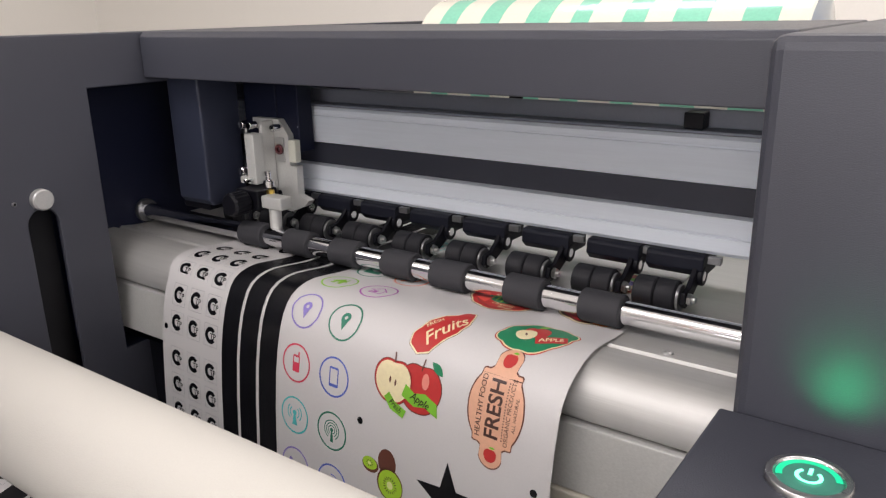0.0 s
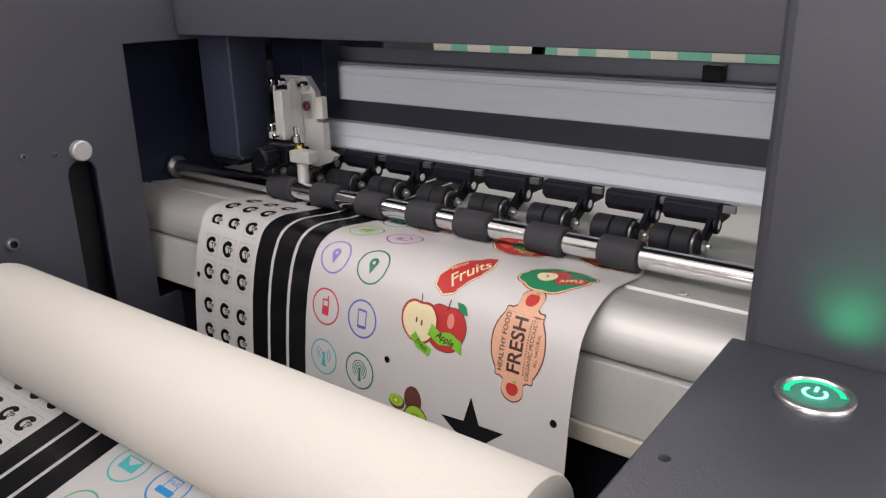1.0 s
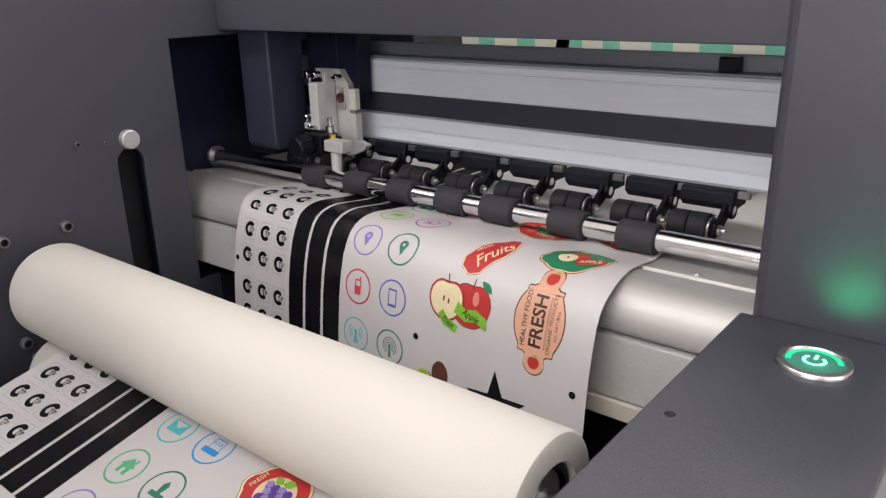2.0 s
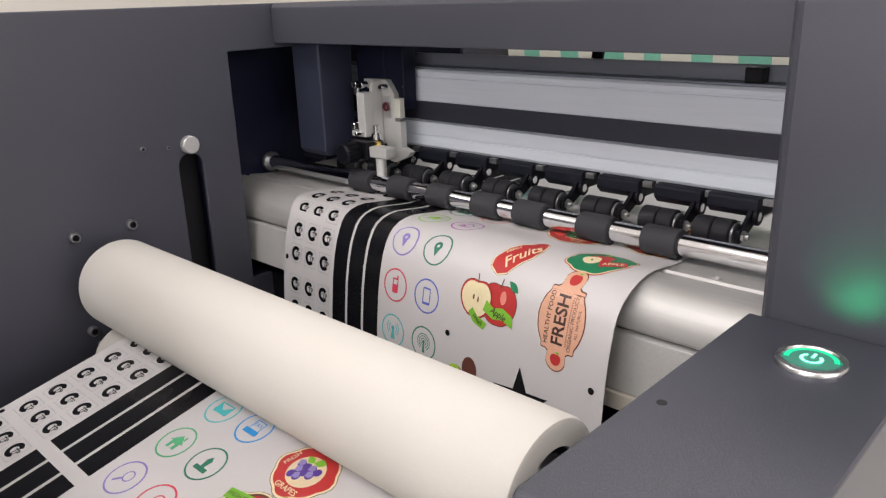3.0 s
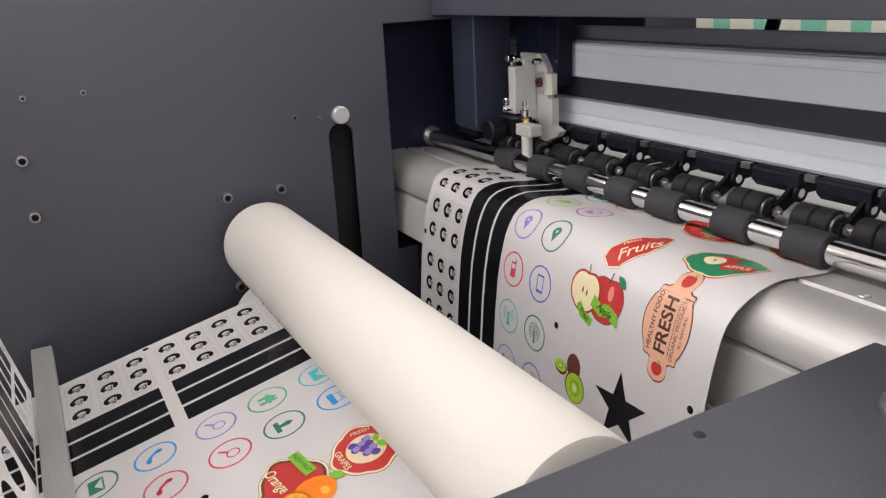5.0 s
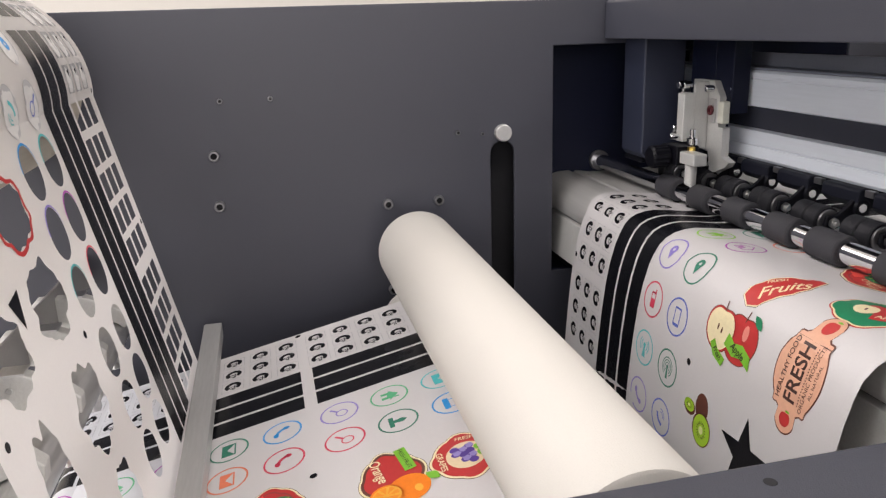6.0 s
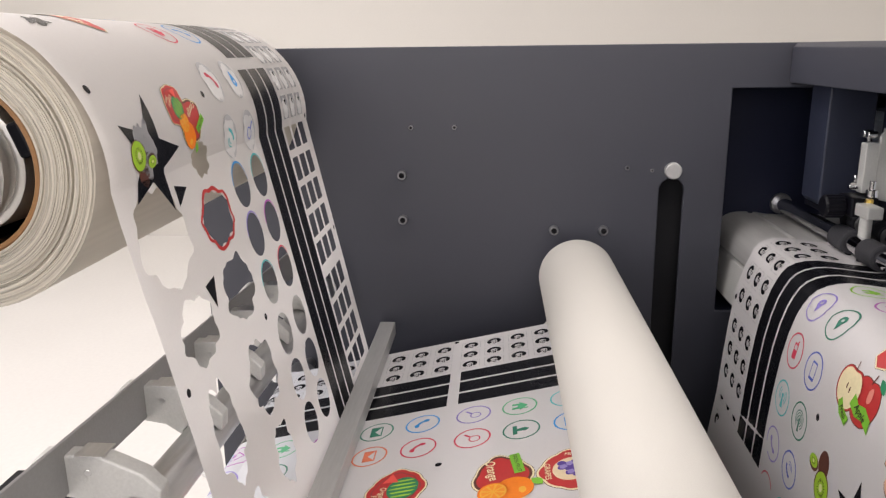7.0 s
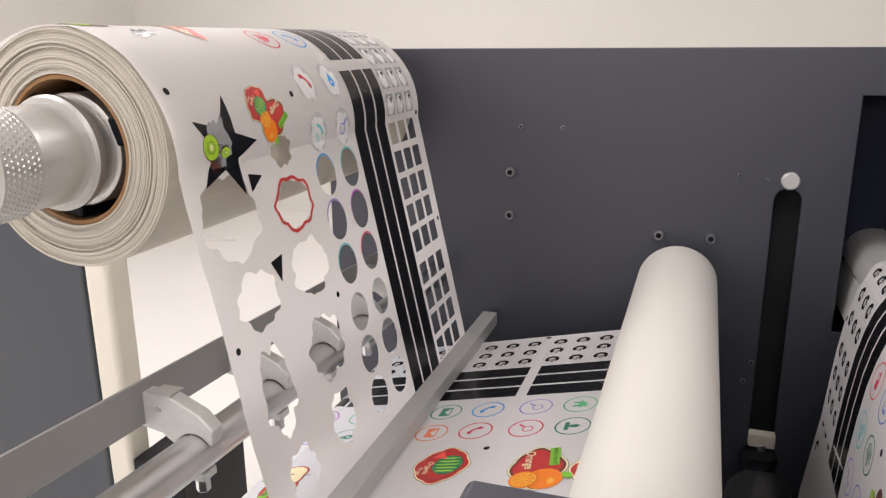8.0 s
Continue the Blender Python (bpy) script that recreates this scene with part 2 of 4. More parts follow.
def cap_screw(y, z, r, parent, material=BOLT, x=0.0):
    """A socket cap screw that sits on the plate's face."""
    bm = lathe([(0, r), (r * 0.9, r), (r * 1.1, r * 0.85), (r * 1.1, r * 0.58), (r * 0.2, r * 0.55), (r * 0.4, 0)], "x", (x, y, z), 18)
    ob = part("bolt", bm, material, parent, "steel socket cap screw", True)
    ob.data.materials.append(HOLE)
    for f in ob.data.polygons:
        c = f.center
        if math.hypot(c.y - y, c.z - z) < r * 0.56:
            f.material_index = 1
    return ob


for y, z, r in ((-0.109, 1.0435, 0.0046), (-0.062, 1.0435, 0.0046), (-0.2545, 1.097, 0.0046), (-0.2545, 1.0535, 0.0046), (-0.245, 1.142, 0.0022), (-0.204, 1.142, 0.0022), (-0.042, 1.1035, 0.0022), (-0.019, 1.101, 0.0016), (-0.108, 0.962, 0.0045), (-0.103, 0.948, 0.003), (-0.016, 0.925, 0.0025), (-0.022, 0.905, 0.0025)):
    cap_screw(y, z, r, side_panel)
part("pin", cyl(-0.002, 0.006, 0.0078, "x", (0, 0, 1.101), 28, 0.001), PEEL, side_panel, "round dull steel pin", True)
part("slot_back", box(-0.03, -0.028, -0.02, 0.02, 0.78, 1.1, 0), HOLE, side_panel)

# cross beam
part("cross_beam", prism([[(BEAM_Y, BEAM_Z), (BEAM_Y, TOP - 0.004), (BEAM_Y + 0.004, TOP), (0.30, TOP), (0.30, TOP - 0.003), (BEAM_Y + 0.06, TOP - 0.003), (BEAM_Y + 0.006, TOP - 0.006), (BEAM_Y + 0.006, BEAM_Z + 0.003), (0.135, BEAM_Z + 0.003), (0.135, BEAM_Z)]], 0.0005, 0.4825, 0.0008), GREY, machine, "long grey folded sheet cover")

# column and desk
column = part("column", box(0.483, 0.5605, 0.044, 0.62, 0.0, TOP, 0.006, 3), GREY, machine, "grey box column")
desk = part("control_desk", prism([[(-0.154, DESK - 0.06), (-0.154, DESK - 0.003), (-0.151, DESK), (0.0437, DESK), (0.0437, DESK - 0.06)]], 0.4785, 0.5605, 0.0012), GREY, machine, "grey sheet metal desk with power button")
part("desk_base", box(0.4865, 0.5585, -0.145, 0.0437, 0.0, DESK - 0.0605, 0.002), GREY, machine)
part("screw_hole", lathe([(0.0001, 0.0022), (0.0003, 0.002), (0.00015, 0.0)], "z", (0.489, -0.068, DESK), 20), HOLE, desk)
button = part("power_button", lathe([(0, 0.0156), (0.0012, 0.0156), (0.0021, 0.0149), (0.0024, 0.0126), (0.0016, 0.0118), (0.0004, 0.0116)], "z", (0.522, 0.006, DESK), 48), STEEL, desk, "round steel power button", True)
GLOW = mat("lit_green_ring", (0.01, 0.5, 0.25), 0.4, emit=0.9)
GLOWSYM = mat("lit_green_symbol", (0.2, 0.9, 0.6), 0.4, emit=2.5)
DIM = mat("green_translucent_plastic", (0.05, 0.2, 0.15), 0.4, emit=0.25)
part("button_face", lathe([(0.0010, 0.0117), (0.0012, 0.009), (0.0014, 0)], "z", (0.522, 0.006, DESK), 40), DIM, button)


def ring_arc(cx, cy, r, w, a0, a1, n=24):
    out = oval(cx, cy, r + w / 2, n=n, a0=a0, a1=a1)
    return out + oval(cx, cy, r - w / 2, n=n, a0=a0, a1=a1)[::-1]


bm = fill([ring_arc(0, 0, 0.0103, 0.0024, 10, 200, 40)])
bm.transform(Matrix.Translation((0.522, 0.006, DESK + 0.0016)))
part("glow_ring", bm, GLOW, button)
bm = fill([ring_arc(0, 0, 0.0042, 0.0014, 130, 410)])
merge(bm, fill([rect(-0.0007, 0.0007, 0.0012, 0.0058)]))
bm.transform(Matrix.Translation((0.522, 0.006, DESK + 0.0019)))
part("power_symbol", bm, GLOWSYM, button)

# unseen plate opposite, below the desk, added to block low light from the right
part("unseen_side_block", box(0.484, 0.488, -0.455, -0.151, 0.0, 0.955, 0.0008), GREY, machine)

# ---- feed bed, apron, rail ----
BEDPLATE = mat("brushed_bed_plate", (0.58, 0.575, 0.56), 0.52, 0.6, 0.06, 25, 0.25, 300, stretch=(0.05, 1, 1))
bed = thing("feed_bed", "brushed aluminium feed bed with rounded front", "cutter bed")
prof = [(0.36, 1.0448), (0.125, 1.0448), (0.112, 1.0455), (0.1, 1.0474), (0.0985, 1.0458), (0.0945, 1.0458), (0.093, 1.0478)]
prof += [(0.0845 - 0.0245 * math.sin(radians(a)), 1.0233 + 0.0245 * math.cos(radians(a))) for a in range(0, 91, 10)]
prof += [(0.060, 1.0205), (0.065, 1.0195), (0.065, 1.0165), (0.36, 1.0165)]
part("bed_plate", prism([prof], -0.0675, 0.4825), BEDPLATE, bed, smooth=True)
part("apron", prism([[(0.066, 1.016), (0.0615, 1.0145), (0.0565, 0.9775), (0.066, 0.977)]], -0.0675, 0.4825, 0.0006), CASTING, bed, "pale silver lower apron")
part("ledge", box(0.25, 0.4825, 0.0545, 0.068, 0.9645, 0.9765, 0.001), CREAMPAINT, bed, "cream painted ledge")
part("under_cover", box(-0.0675, 0.4825, 0.07, 0.36, 0.7, 0.9644, 0.001), BLACK, bed)
for x in (-0.05, 0.433):
    part("screw", lathe([(0, 0.0036), (0.0008, 0.003), (0.001, 0.0016), (0.0004, 0.0015), (0.0004, 0)], "z", (x, 0.107, 1.0462), 16), STEEL, bed, "", True)
# hidden tray and front, added to keep floor light out of the paper well
part("light_block_floor", box(0.001, 0.483, -0.33, 0.0695, 0.70, 0.703, 0), GREY, machine, "unseen dark tray blocking light from below")
part("light_block_front", box(0.001, 0.483, -0.333, -0.3302, 0.0, 0.703, 0), GREY, machine)
part("back_plate", box(-0.0675, 0.4825, 0.36, 0.363, 0.7, 1.06, 0), CREAMPAINT, bed)

guide = thing("guide_rail", "pale aluminium extrusion with dark centre strip", "rail")
part("extrusion", prism([[(0.187, 1.153), (0.185, 1.151), (0.185, 1.1475), (0.186, 1.147), (0.186, 1.146), (0.185, 1.1455), (0.185, 1.1245), (0.190, 1.1235), (0.190, 1.1055), (0.185, 1.1045), (0.184, 1.094), (0.1855, 1.0935), (0.1855, 1.0925), (0.184, 1.092), (0.183, 1.0835), (0.185, 1.081), (0.25, 1.081), (0.25, 1.153)]], -0.0675, 0.4825, 0), RAIL, guide)
part("belt_strip", box(-0.067, 0.482, 0.1885, 0.1898, 1.106, 1.1231, 0), STRIP, guide, "dark grey strip in the rail")
part("upper_plate", box(-0.0675, 0.4825, 0.2, 0.203, 1.1555, 1.1665, 0.0005), UPPER, guide)
part("upper_lip", box(-0.0675, 0.4825, 0.187, 0.2035, 1.1533, 1.1553, 0.0005), UPPER, guide)
for x in (0.412, -0.03):
    part("sensor", box(x - 0.006, x + 0.006, 0.188, 0.1995, 1.1555, 1.1655, 0.0008), BLACK, guide, "small black position sensor")

# ---- pressure bar with grips ----
RY, RZ = 0.1255, 1.0567
bar = thing("pressure_bar", "chromed steel bar with grey rubber sleeves", "roller")
part("rod", cyl(-0.0678, 0.4825, 0.0072, "x", (0, RY, RZ), 40, 0.0008), CHROME, bar, "", True)
for a, b in ((0.072, 0.098), (0.1235, 0.1485), (0.172, 0.1965), (0.222, 0.2475), (0.2645, 0.292), (0.3225, 0.3485), (0.374, 0.400)):
    part("sleeve", tube(a, b, 0.0101, 0.0073, "x", (0, RY, RZ), 40, 0.0008), RUBBER, bar, "matt dark grey rubber sleeve", True)
part("bearing", tube(-0.0678, -0.062, 0.0105, 0.0073, "x", (0, RY, RZ), 28), BOLT, bar, "", True)

# ---- pinch rollers ----
CLAMP = mat("navy_black_moulding", (0.006, 0.007, 0.014), 0.5, 0, 0.1, 60, 0.15, 900, spec=0.25)


def pinch_roller():
    t = thing("pinch_roller", "black spring-loaded pinch roller arm under the rail", "pinch roller", "pinch rollers")
    PY, PZ = 0.161, 1.0585
    part("clamp", prism([[(0.179, 1.0808), (0.177, 1.079), (0.1765, 1.0715), (0.182, 1.0665), (0.205, 1.0665), (0.205, 1.0808)]], -0.036, 0.0, 0.0008), CLAMP, t)
    side = [(PY - 0.0055, PZ - 0.002), (PY - 0.002, PZ - 0.0055), (PY + 0.004, PZ - 0.0045), (PY + 0.018, 1.0605), (PY + 0.026, 1.0635), (PY + 0.026, 1.073), (PY + 0.017, 1.0745), (PY + 0.011, 1.0685), (PY + 0.004, PZ + 0.005), (PY - 0.004, PZ + 0.0045)]
    part("arm", prism([side], -0.0062, -0.0030, 0.0005), BLACK, t)
    for a, b in ((-0.0345, -0.0215), (-0.0210, -0.0085)):
        part("wheel", cyl(a, b, 0.0102, "x", (0, PY, PZ), 28, 0.0009), WHEEL, t, "black rubber wheel", True)
    part("washer", tube(-0.0084, -0.0064, 0.0082, 0.002, "x", (0, PY, PZ), 24, 0.0003), BOLT, t, "", True)
    part("axle", cyl(-0.035, 0.0022, 0.0019, "x", (0, PY, PZ), 14, 0.0003), STEEL, t, "", True)
    part("nut", cyl(-0.0029, -0.0002, 0.0038, "x", (0, PY, PZ), 6, 0.0004), STEEL, t, "steel nut")
    part("boss", tube(-0.0029, 0.0004, 0.0062, 0.0036, "x", (0, PY + 0.0205, 1.0675), 22, 0.0006), BLACK, t, "", True)
    part("nut", cyl(-0.0029, 0.0002, 0.0034, "x", (0, PY + 0.0205, 1.0675), 16, 0.0004), CHROME, t, "", True)
    part("spring_plate", box(-0.030, -0.009, PY + 0.010, PY + 0.0115, PZ + 0.006, PZ + 0.0068, 0), STEEL, t)
    part("spacer", box(0.0015, 0.0095, 0.180, 0.184, 1.076, 1.0806, 0.0003), BOLT, t, "small zinc spacer")
    return t


first = pinch_roller()
first.location.x = 0.0465
for x in (0.093, 0.141, 0.1885, 0.239, 0.288, 0.338, 0.387, 0.428):
    copy_thing(first, pose(x, 0, 0))

# ---- the web's way through the machine ----
class Way:
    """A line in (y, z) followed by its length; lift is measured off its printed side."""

    def __init__(self, pts, side=1, twist=0.0):
        self.p, self.side, self.twist = pts, side, twist
        self.s = [0.0]
        for a, b in zip(pts, pts[1:]):
            self.s.append(self.s[-1] + math.hypot(b[0] - a[0], b[1] - a[1]))

    def at(self, s, lift=0.0):
        s = min(max(s, 0), self.s[-1] - 1e-9)
        k = 0
        while k < len(self.s) - 2 and self.s[k + 1] <= s:
            k += 1
        a, b = self.p[k], self.p[k + 1]
        L = self.s[k + 1] - self.s[k]
        f = (s - self.s[k]) / L
        ty, tz = (b[0] - a[0]) / L, (b[1] - a[1]) / L
        return a[0] + (b[0] - a[0]) * f + lift * -tz * self.side * -1, a[1] + (b[1] - a[1]) * f + lift * ty * self.side * -1

    def near(self, y, z):
        best = (9, 0)
        for k in range(len(self.p) - 1):
            a, b = self.p[k], self.p[k + 1]
            L = self.s[k + 1] - self.s[k]
            f = min(1, max(0, ((y - a[0]) * (b[0] - a[0]) + (z - a[1]) * (b[1] - a[1])) / L / L))
            d = math.hypot(a[0] + (b[0] - a[0]) * f - y, a[1] + (b[1] - a[1]) * f - z)
            best = min(best, (d, self.s[k] + f * L))
        return best[1]


def wrap(bm, way, lift):
    """Lays a flat mesh drawn in (x, s) along the way."""
    xs = [v.co.y for v in bm.verts]
    lo, hi = min(xs), max(xs)
    for s in way.s[1:-1]:
        if lo + 1e-5 < s < hi - 1e-5:
            bmesh.ops.bisect_plane(bm, geom=bm.verts[:] + bm.edges[:] + bm.faces[:], plane_co=(0, s, 0), plane_no=(0, 1, 0))
    for v in bm.verts:
        x, s = v.co.x, v.co.y
        y, z = way.at(s, lift)
        if y > 0.02 and z > 0.83:  # the hanging web bellies out more on its free side
            y -= way.twist * (x - 0.229) * min(1, max(0, (1.0495 - z) / 0.012)) * min(1, (z - 0.83) / 0.08)
        v.co = (x, y, z)
    return bm


def arc(cy, cz, r, a0, a1, n=10):
    return [(cy + r * math.cos(radians(a0 + (a1 - a0) * i / n)), cz + r * math.sin(radians(a0 + (a1 - a0) * i / n))) for i in range(n + 1)]


WX0, WX1 = 0.056, 0.402
web_pts = [(0.37, 1.0463), (0.20, 1.0463), (0.12, 1.0463), (0.11, 1.0472), (0.098, 1.0489)]
web_pts += [(0.085, 1.0503), (0.077, 1.0499), (0.069, 1.0482), (0.062, 1.045), (0.0565, 1.0405), (0.052, 1.034), (0.0485, 1.026), (0.0445, 1.012), (0.041, 0.994), (0.038, 0.969), (0.0355, 0.94), (0.0335, 0.905), (0.031, 0.83)]
web_pts += arc(0.0, 0.80, 0.031, -15, -165, 10) + [(-0.055, 0.92)]
web_pts += arc(-0.093, 0.942, 0.031, -10, 102.6, 10) + [(-0.26, 0.9365), (-0.352, 0.9160)] + arc(-0.3552, 0.9014, 0.015, 77, 180, 6) + [(-0.3702, 0.55)]
WEB = Way(web_pts, 1, 0.042)
web = thing("label_web", "white label paper web printed with icons and fruit labels", "label paper")
part("paper", wrap(fill([rect(WX0, WX1, 0.0, WEB.near(-0.275, 0.933))]), WEB, 0), PAPER, web, smooth=True)
part("liner", wrap(fill([rect(WX0, WX1, WEB.near(-0.275, 0.933), WEB.s[-1])]), WEB, 0), LINER, web, "grey release liner with cut labels left on it", True)

# waste matrix: up from the peel bar, over and round the rewound roll
ROLL_Y, ROLL_Z, ROLL_R = -0.402, 1.1665, 0.065
waste_pts = [(-0.2825, 0.937), (-0.2845, 0.945)]
for i in range(41):  # the last turn lies loosely on the roll
    a = -9 + 209 * i / 40
    loose = 0.0075 * max(0, 1 - (a + 9) / 120) ** 1.3
    waste_pts.append((ROLL_Y + (ROLL_R + loose) * math.cos(radians(a)), ROLL_Z + (ROLL_R + loose * 0.7) * math.sin(radians(a))))
WASTE = Way(waste_pts, 1)
VX = 0.0085  # the waste runs this far sideways of the web below


# ---- print: flat shapes drawn in (x, s) ----
def put_art(layers, way, parent, x, s, name, turn=0.0, size=1.0, lift=0.00012, label=""):
    """One printed label: its layers, the base first, each (ink, loops), joined under the first."""
    first = None
    c, d = math.cos(radians(turn)), math.sin(radians(turn))
    for i, (m, shapes) in enumerate(layers):
        bm = bmesh.new()
        for loops in shapes:
            if isinstance(loops, bmesh.types.BMesh):
                own = loops.copy()
            else:
                own = fill(loops)
            merge(bm, own)
        for v in bm.verts:
            u, w = v.co.x * size, v.co.y * size
            v.co = (x + u * c - w * d, s - (u * d + w * c), 0)
        bmesh.ops.recalc_face_normals(bm, faces=bm.faces[:])
        wrap(bm, way, lift + 0.00009 * i)
        ob = part(name if first is None else "print_layer", bm, m, parent if first is None else first, label if first is None else "", True)
        first = first or ob
    return first


def words(body, size, x=0.0, y=0.0, bold=0.0, squeeze=1.0, shear=0.0, turn=0.0):
    """Lettering as a flat mesh centred at (x, y), in metres."""
    cu = bpy.data.curves.new("lettering", "FONT")
    cu.body, cu.size, cu.align_x, cu.align_y, cu.offset, cu.shear, cu.resolution_u = body, 1.0, "CENTER", "CENTER", bold, shear, 3
    ob = bpy.data.objects.new("lettering", cu)
    me = bpy.data.meshes.new_from_object(ob)
    bm = bmesh.new()
    bm.from_mesh(me)
    bpy.data.objects.remove(ob)
    bpy.data.curves.remove(cu)
    bpy.data.meshes.remove(me)
    c, d = math.cos(radians(turn)), math.sin(radians(turn))
    for v in bm.verts:
        u, w = v.co.x * size * squeeze, v.co.y * size
        v.co = (x + u * c - w * d, y + u * d + w * c, 0)
    return bm


def stroke(pts, w):
    """A line of width w along pts, as one loop a piece."""
    out = []
    for (x0, y0), (x1, y1) in zip(pts, pts[1:]):
        L = math.hypot(x1 - x0, y1 - y0) or 1
        nx, ny = -(y1 - y0) / L * w / 2, (x1 - x0) / L * w / 2
        ex, ey = (x1 - x0) / L * w * 0.3, (y1 - y0) / L * w * 0.3
        out.append([[(x0 + nx - ex, y0 + ny - ey), (x0 - nx - ex, y0 - ny - ey), (x1 - nx + ex, y1 - ny + ey), (x1 + nx + ex, y1 + ny + ey)]])
    return out


def ring(r, w, ry=None):
    return [oval(0, 0, r, ry and ry), oval(0, 0, r - w, ry and ry - w)[::-1]]


def pin_shape():
    o = oval(0, 0.0022, 0.0036, n=18, a0=-30, a1=210)
    return [o + [(0, -0.0062)], oval(0, 0.0022, 0.0013, n=12)[::-1]]


def icon_layers(kind, col):
    m = ink(*col)
    R = 0.0131
    sh = [ring(R, 0.0012)]
    if kind == "pin":
        sh.append(pin_shape())
    elif kind == "house":
        sh += [[[(-0.0065, 0.0), (0, 0.0062), (0.0065, 0.0), (0.0042, 0.0), (0.0042, -0.0055), (-0.0042, -0.0055), (-0.0042, 0.0)], rect(-0.0015, 0.0012, -0.0054, -0.0015)[::-1]], [rect(0.003, 0.0046, 0.003, 0.0062)]]
    elif kind == "houseline":
        sh += stroke([(-0.0065, 0.0), (0, 0.0062), (0.0065, 0.0)], 0.0009) + stroke([(-0.0045, 0.001), (-0.0045, -0.0055), (0.0045, -0.0055), (0.0045, 0.001)], 0.0009) + [[rect(-0.003, 0.0006, -0.0045, -0.0005)]]
    elif kind == "mobile":
        sh += [[rect(-0.0032, 0.0032, -0.006, 0.0055, 0.001), rect(-0.0022, 0.0022, 0.0005, 0.0042)[::-1]], [rect(0.0014, 0.0028, 0.005, 0.0078)]] + [[rect(-0.0022 + 0.0016 * i, -0.0010 + 0.0016 * i, -0.002 - 0.0016 * j, -0.001 - 0.0016 * j)] for i in range(3) for j in range(0)]
    elif kind == "tablet":
        sh += [[rect(-0.004, 0.004, -0.0065, 0.0065, 0.001), rect(-0.0031, 0.0031, -0.0045, 0.0052)[::-1]]]
    elif kind == "antenna":
        sh += [[ring_arc(0, 0.002, 0.0042, 0.0009, -50, 50)], [ring_arc(0, 0.002, 0.0042, 0.0009, 130, 230)], [ring_arc(0, 0.002, 0.0065, 0.0009, -45, 45)], [ring_arc(0, 0.002, 0.0065, 0.0009, 135, 225)], [oval(0, 0.002, 0.0018)], [[(-0.0008, 0.001), (-0.0025, -0.007), (0.0025, -0.007), (0.0008, 0.001)]]]
    elif kind == "podcast":
        sh += [[ring_arc(0, 0.001, r, 0.0007, -60, 240)] for r in (0.0028, 0.0046, 0.0064)] + [[oval(0, 0.001, 0.0014)], [[(-0.0007, 0), (-0.0014, -0.0075), (0.0014, -0.0075), (0.0007, 0)]]]
    elif kind == "mail":
        sh += [[rect(-0.007, 0.007, -0.0046, 0.0046), [(-0.006, 0.0036), (0, -0.0012), (0.006, 0.0036)][::-1]]]
    elif kind == "fax":
        sh += [[rect(-0.0065, 0.0065, -0.0055, -0.0015, 0.001)]] + stroke([(-0.004, -0.001), (-0.004, 0.0058), (0.005, 0.0058), (0.005, -0.001)], 0.0007) + [words("FAX", 0.0042, 0.0004, 0.0026)]
    elif kind == "magnifier":
        sh += [[oval(0.0012, 0.0016, 0.0042), oval(0.0012, 0.0016, 0.0033)[::-1]]] + stroke([(-0.0018, -0.0014), (-0.0058, -0.0054)], 0.0017)
    elif kind == "handset":
        sh += [[ring_arc(0.004, 0.004, 0.0082, 0.0022, 185, 265)], [oval(-0.0042, 0.0026, 0.0018, 0.0024)], [oval(0.0026, -0.0042, 0.0024, 0.0018)]]
    elif kind == "ringing":
        sh += [[ring_arc(0.003, 0.003, 0.0078, 0.0022, 185, 265)], [ring_arc(0, 0.001, 0.003, 0.0007, -10, 100)], [ring_arc(0, 0.001, 0.005, 0.0007, -10, 100)]]
    elif kind == "stamp":
        sh += [[rect(-0.0058, 0.0058, -0.006, -0.0028, 0.0006)], [[(-0.0015, -0.003), (-0.0024, 0.0028), (0, 0.0058), (0.0024, 0.0028), (0.0015, -0.003)]]]
    return [(m, sh)]


C_PURPLE, C_DKGREEN, C_RED, C_BLUE = (0.25, 0.2, 0.55), (0.03, 0.2, 0.13), (0.65, 0.05, 0.1), (0.1, 0.15, 0.55)
C_TEAL, C_GREEN, C_MAG, C_ORANGE, C_SKY, C_MINT = (0.08, 0.5, 0.52), (0.25, 0.55, 0.03), (0.42, 0.07, 0.42), (0.75, 0.2, 0.1), (0.03, 0.3, 0.7), (0.1, 0.45, 0.22)
INKW = ink(0.75, 0.72, 0.66)


def icon(kind, col, x, s, parent=web, way=WEB, turn=0.0):
    return put_art(icon_layers(kind, col), way, parent, x, s, "printed_icon", turn, label="round printed icon")


COLS = (0.2115, 0.2465)
s0 = WEB.near(0.052, 1.0435)  # the row of map pins
PITCH = 0.0365
rows_cut = [("mail", C_TEAL, "fax", C_SKY), ("house", C_MINT, "stamp", C_DKGREEN), ("mail", C_DKGREEN, "magnifier", C_ORANGE), ("house", C_GREEN, "houseline", C_MAG), ("pin", C_PURPLE, "pin", C_DKGREEN), ("mobile", C_RED, "tablet", C_BLUE), ("antenna", C_TEAL, "podcast", C_DKGREEN), ("handset", C_PURPLE, "ringing", C_BLUE), ("magnifier", C_RED, "mail", C_TEAL), ("mobile", C_SKY, "house", C_MAG), ("pin", C_DKGREEN, "tablet", C_PURPLE)]
for i, (a, ca, b, cb) in enumerate(rows_cut):
    s = s0 + (i - 4) * PITCH
    icon(a, ca, COLS[0] - 0.003, s)
    icon(b, cb, COLS[1] - 0.003, s)
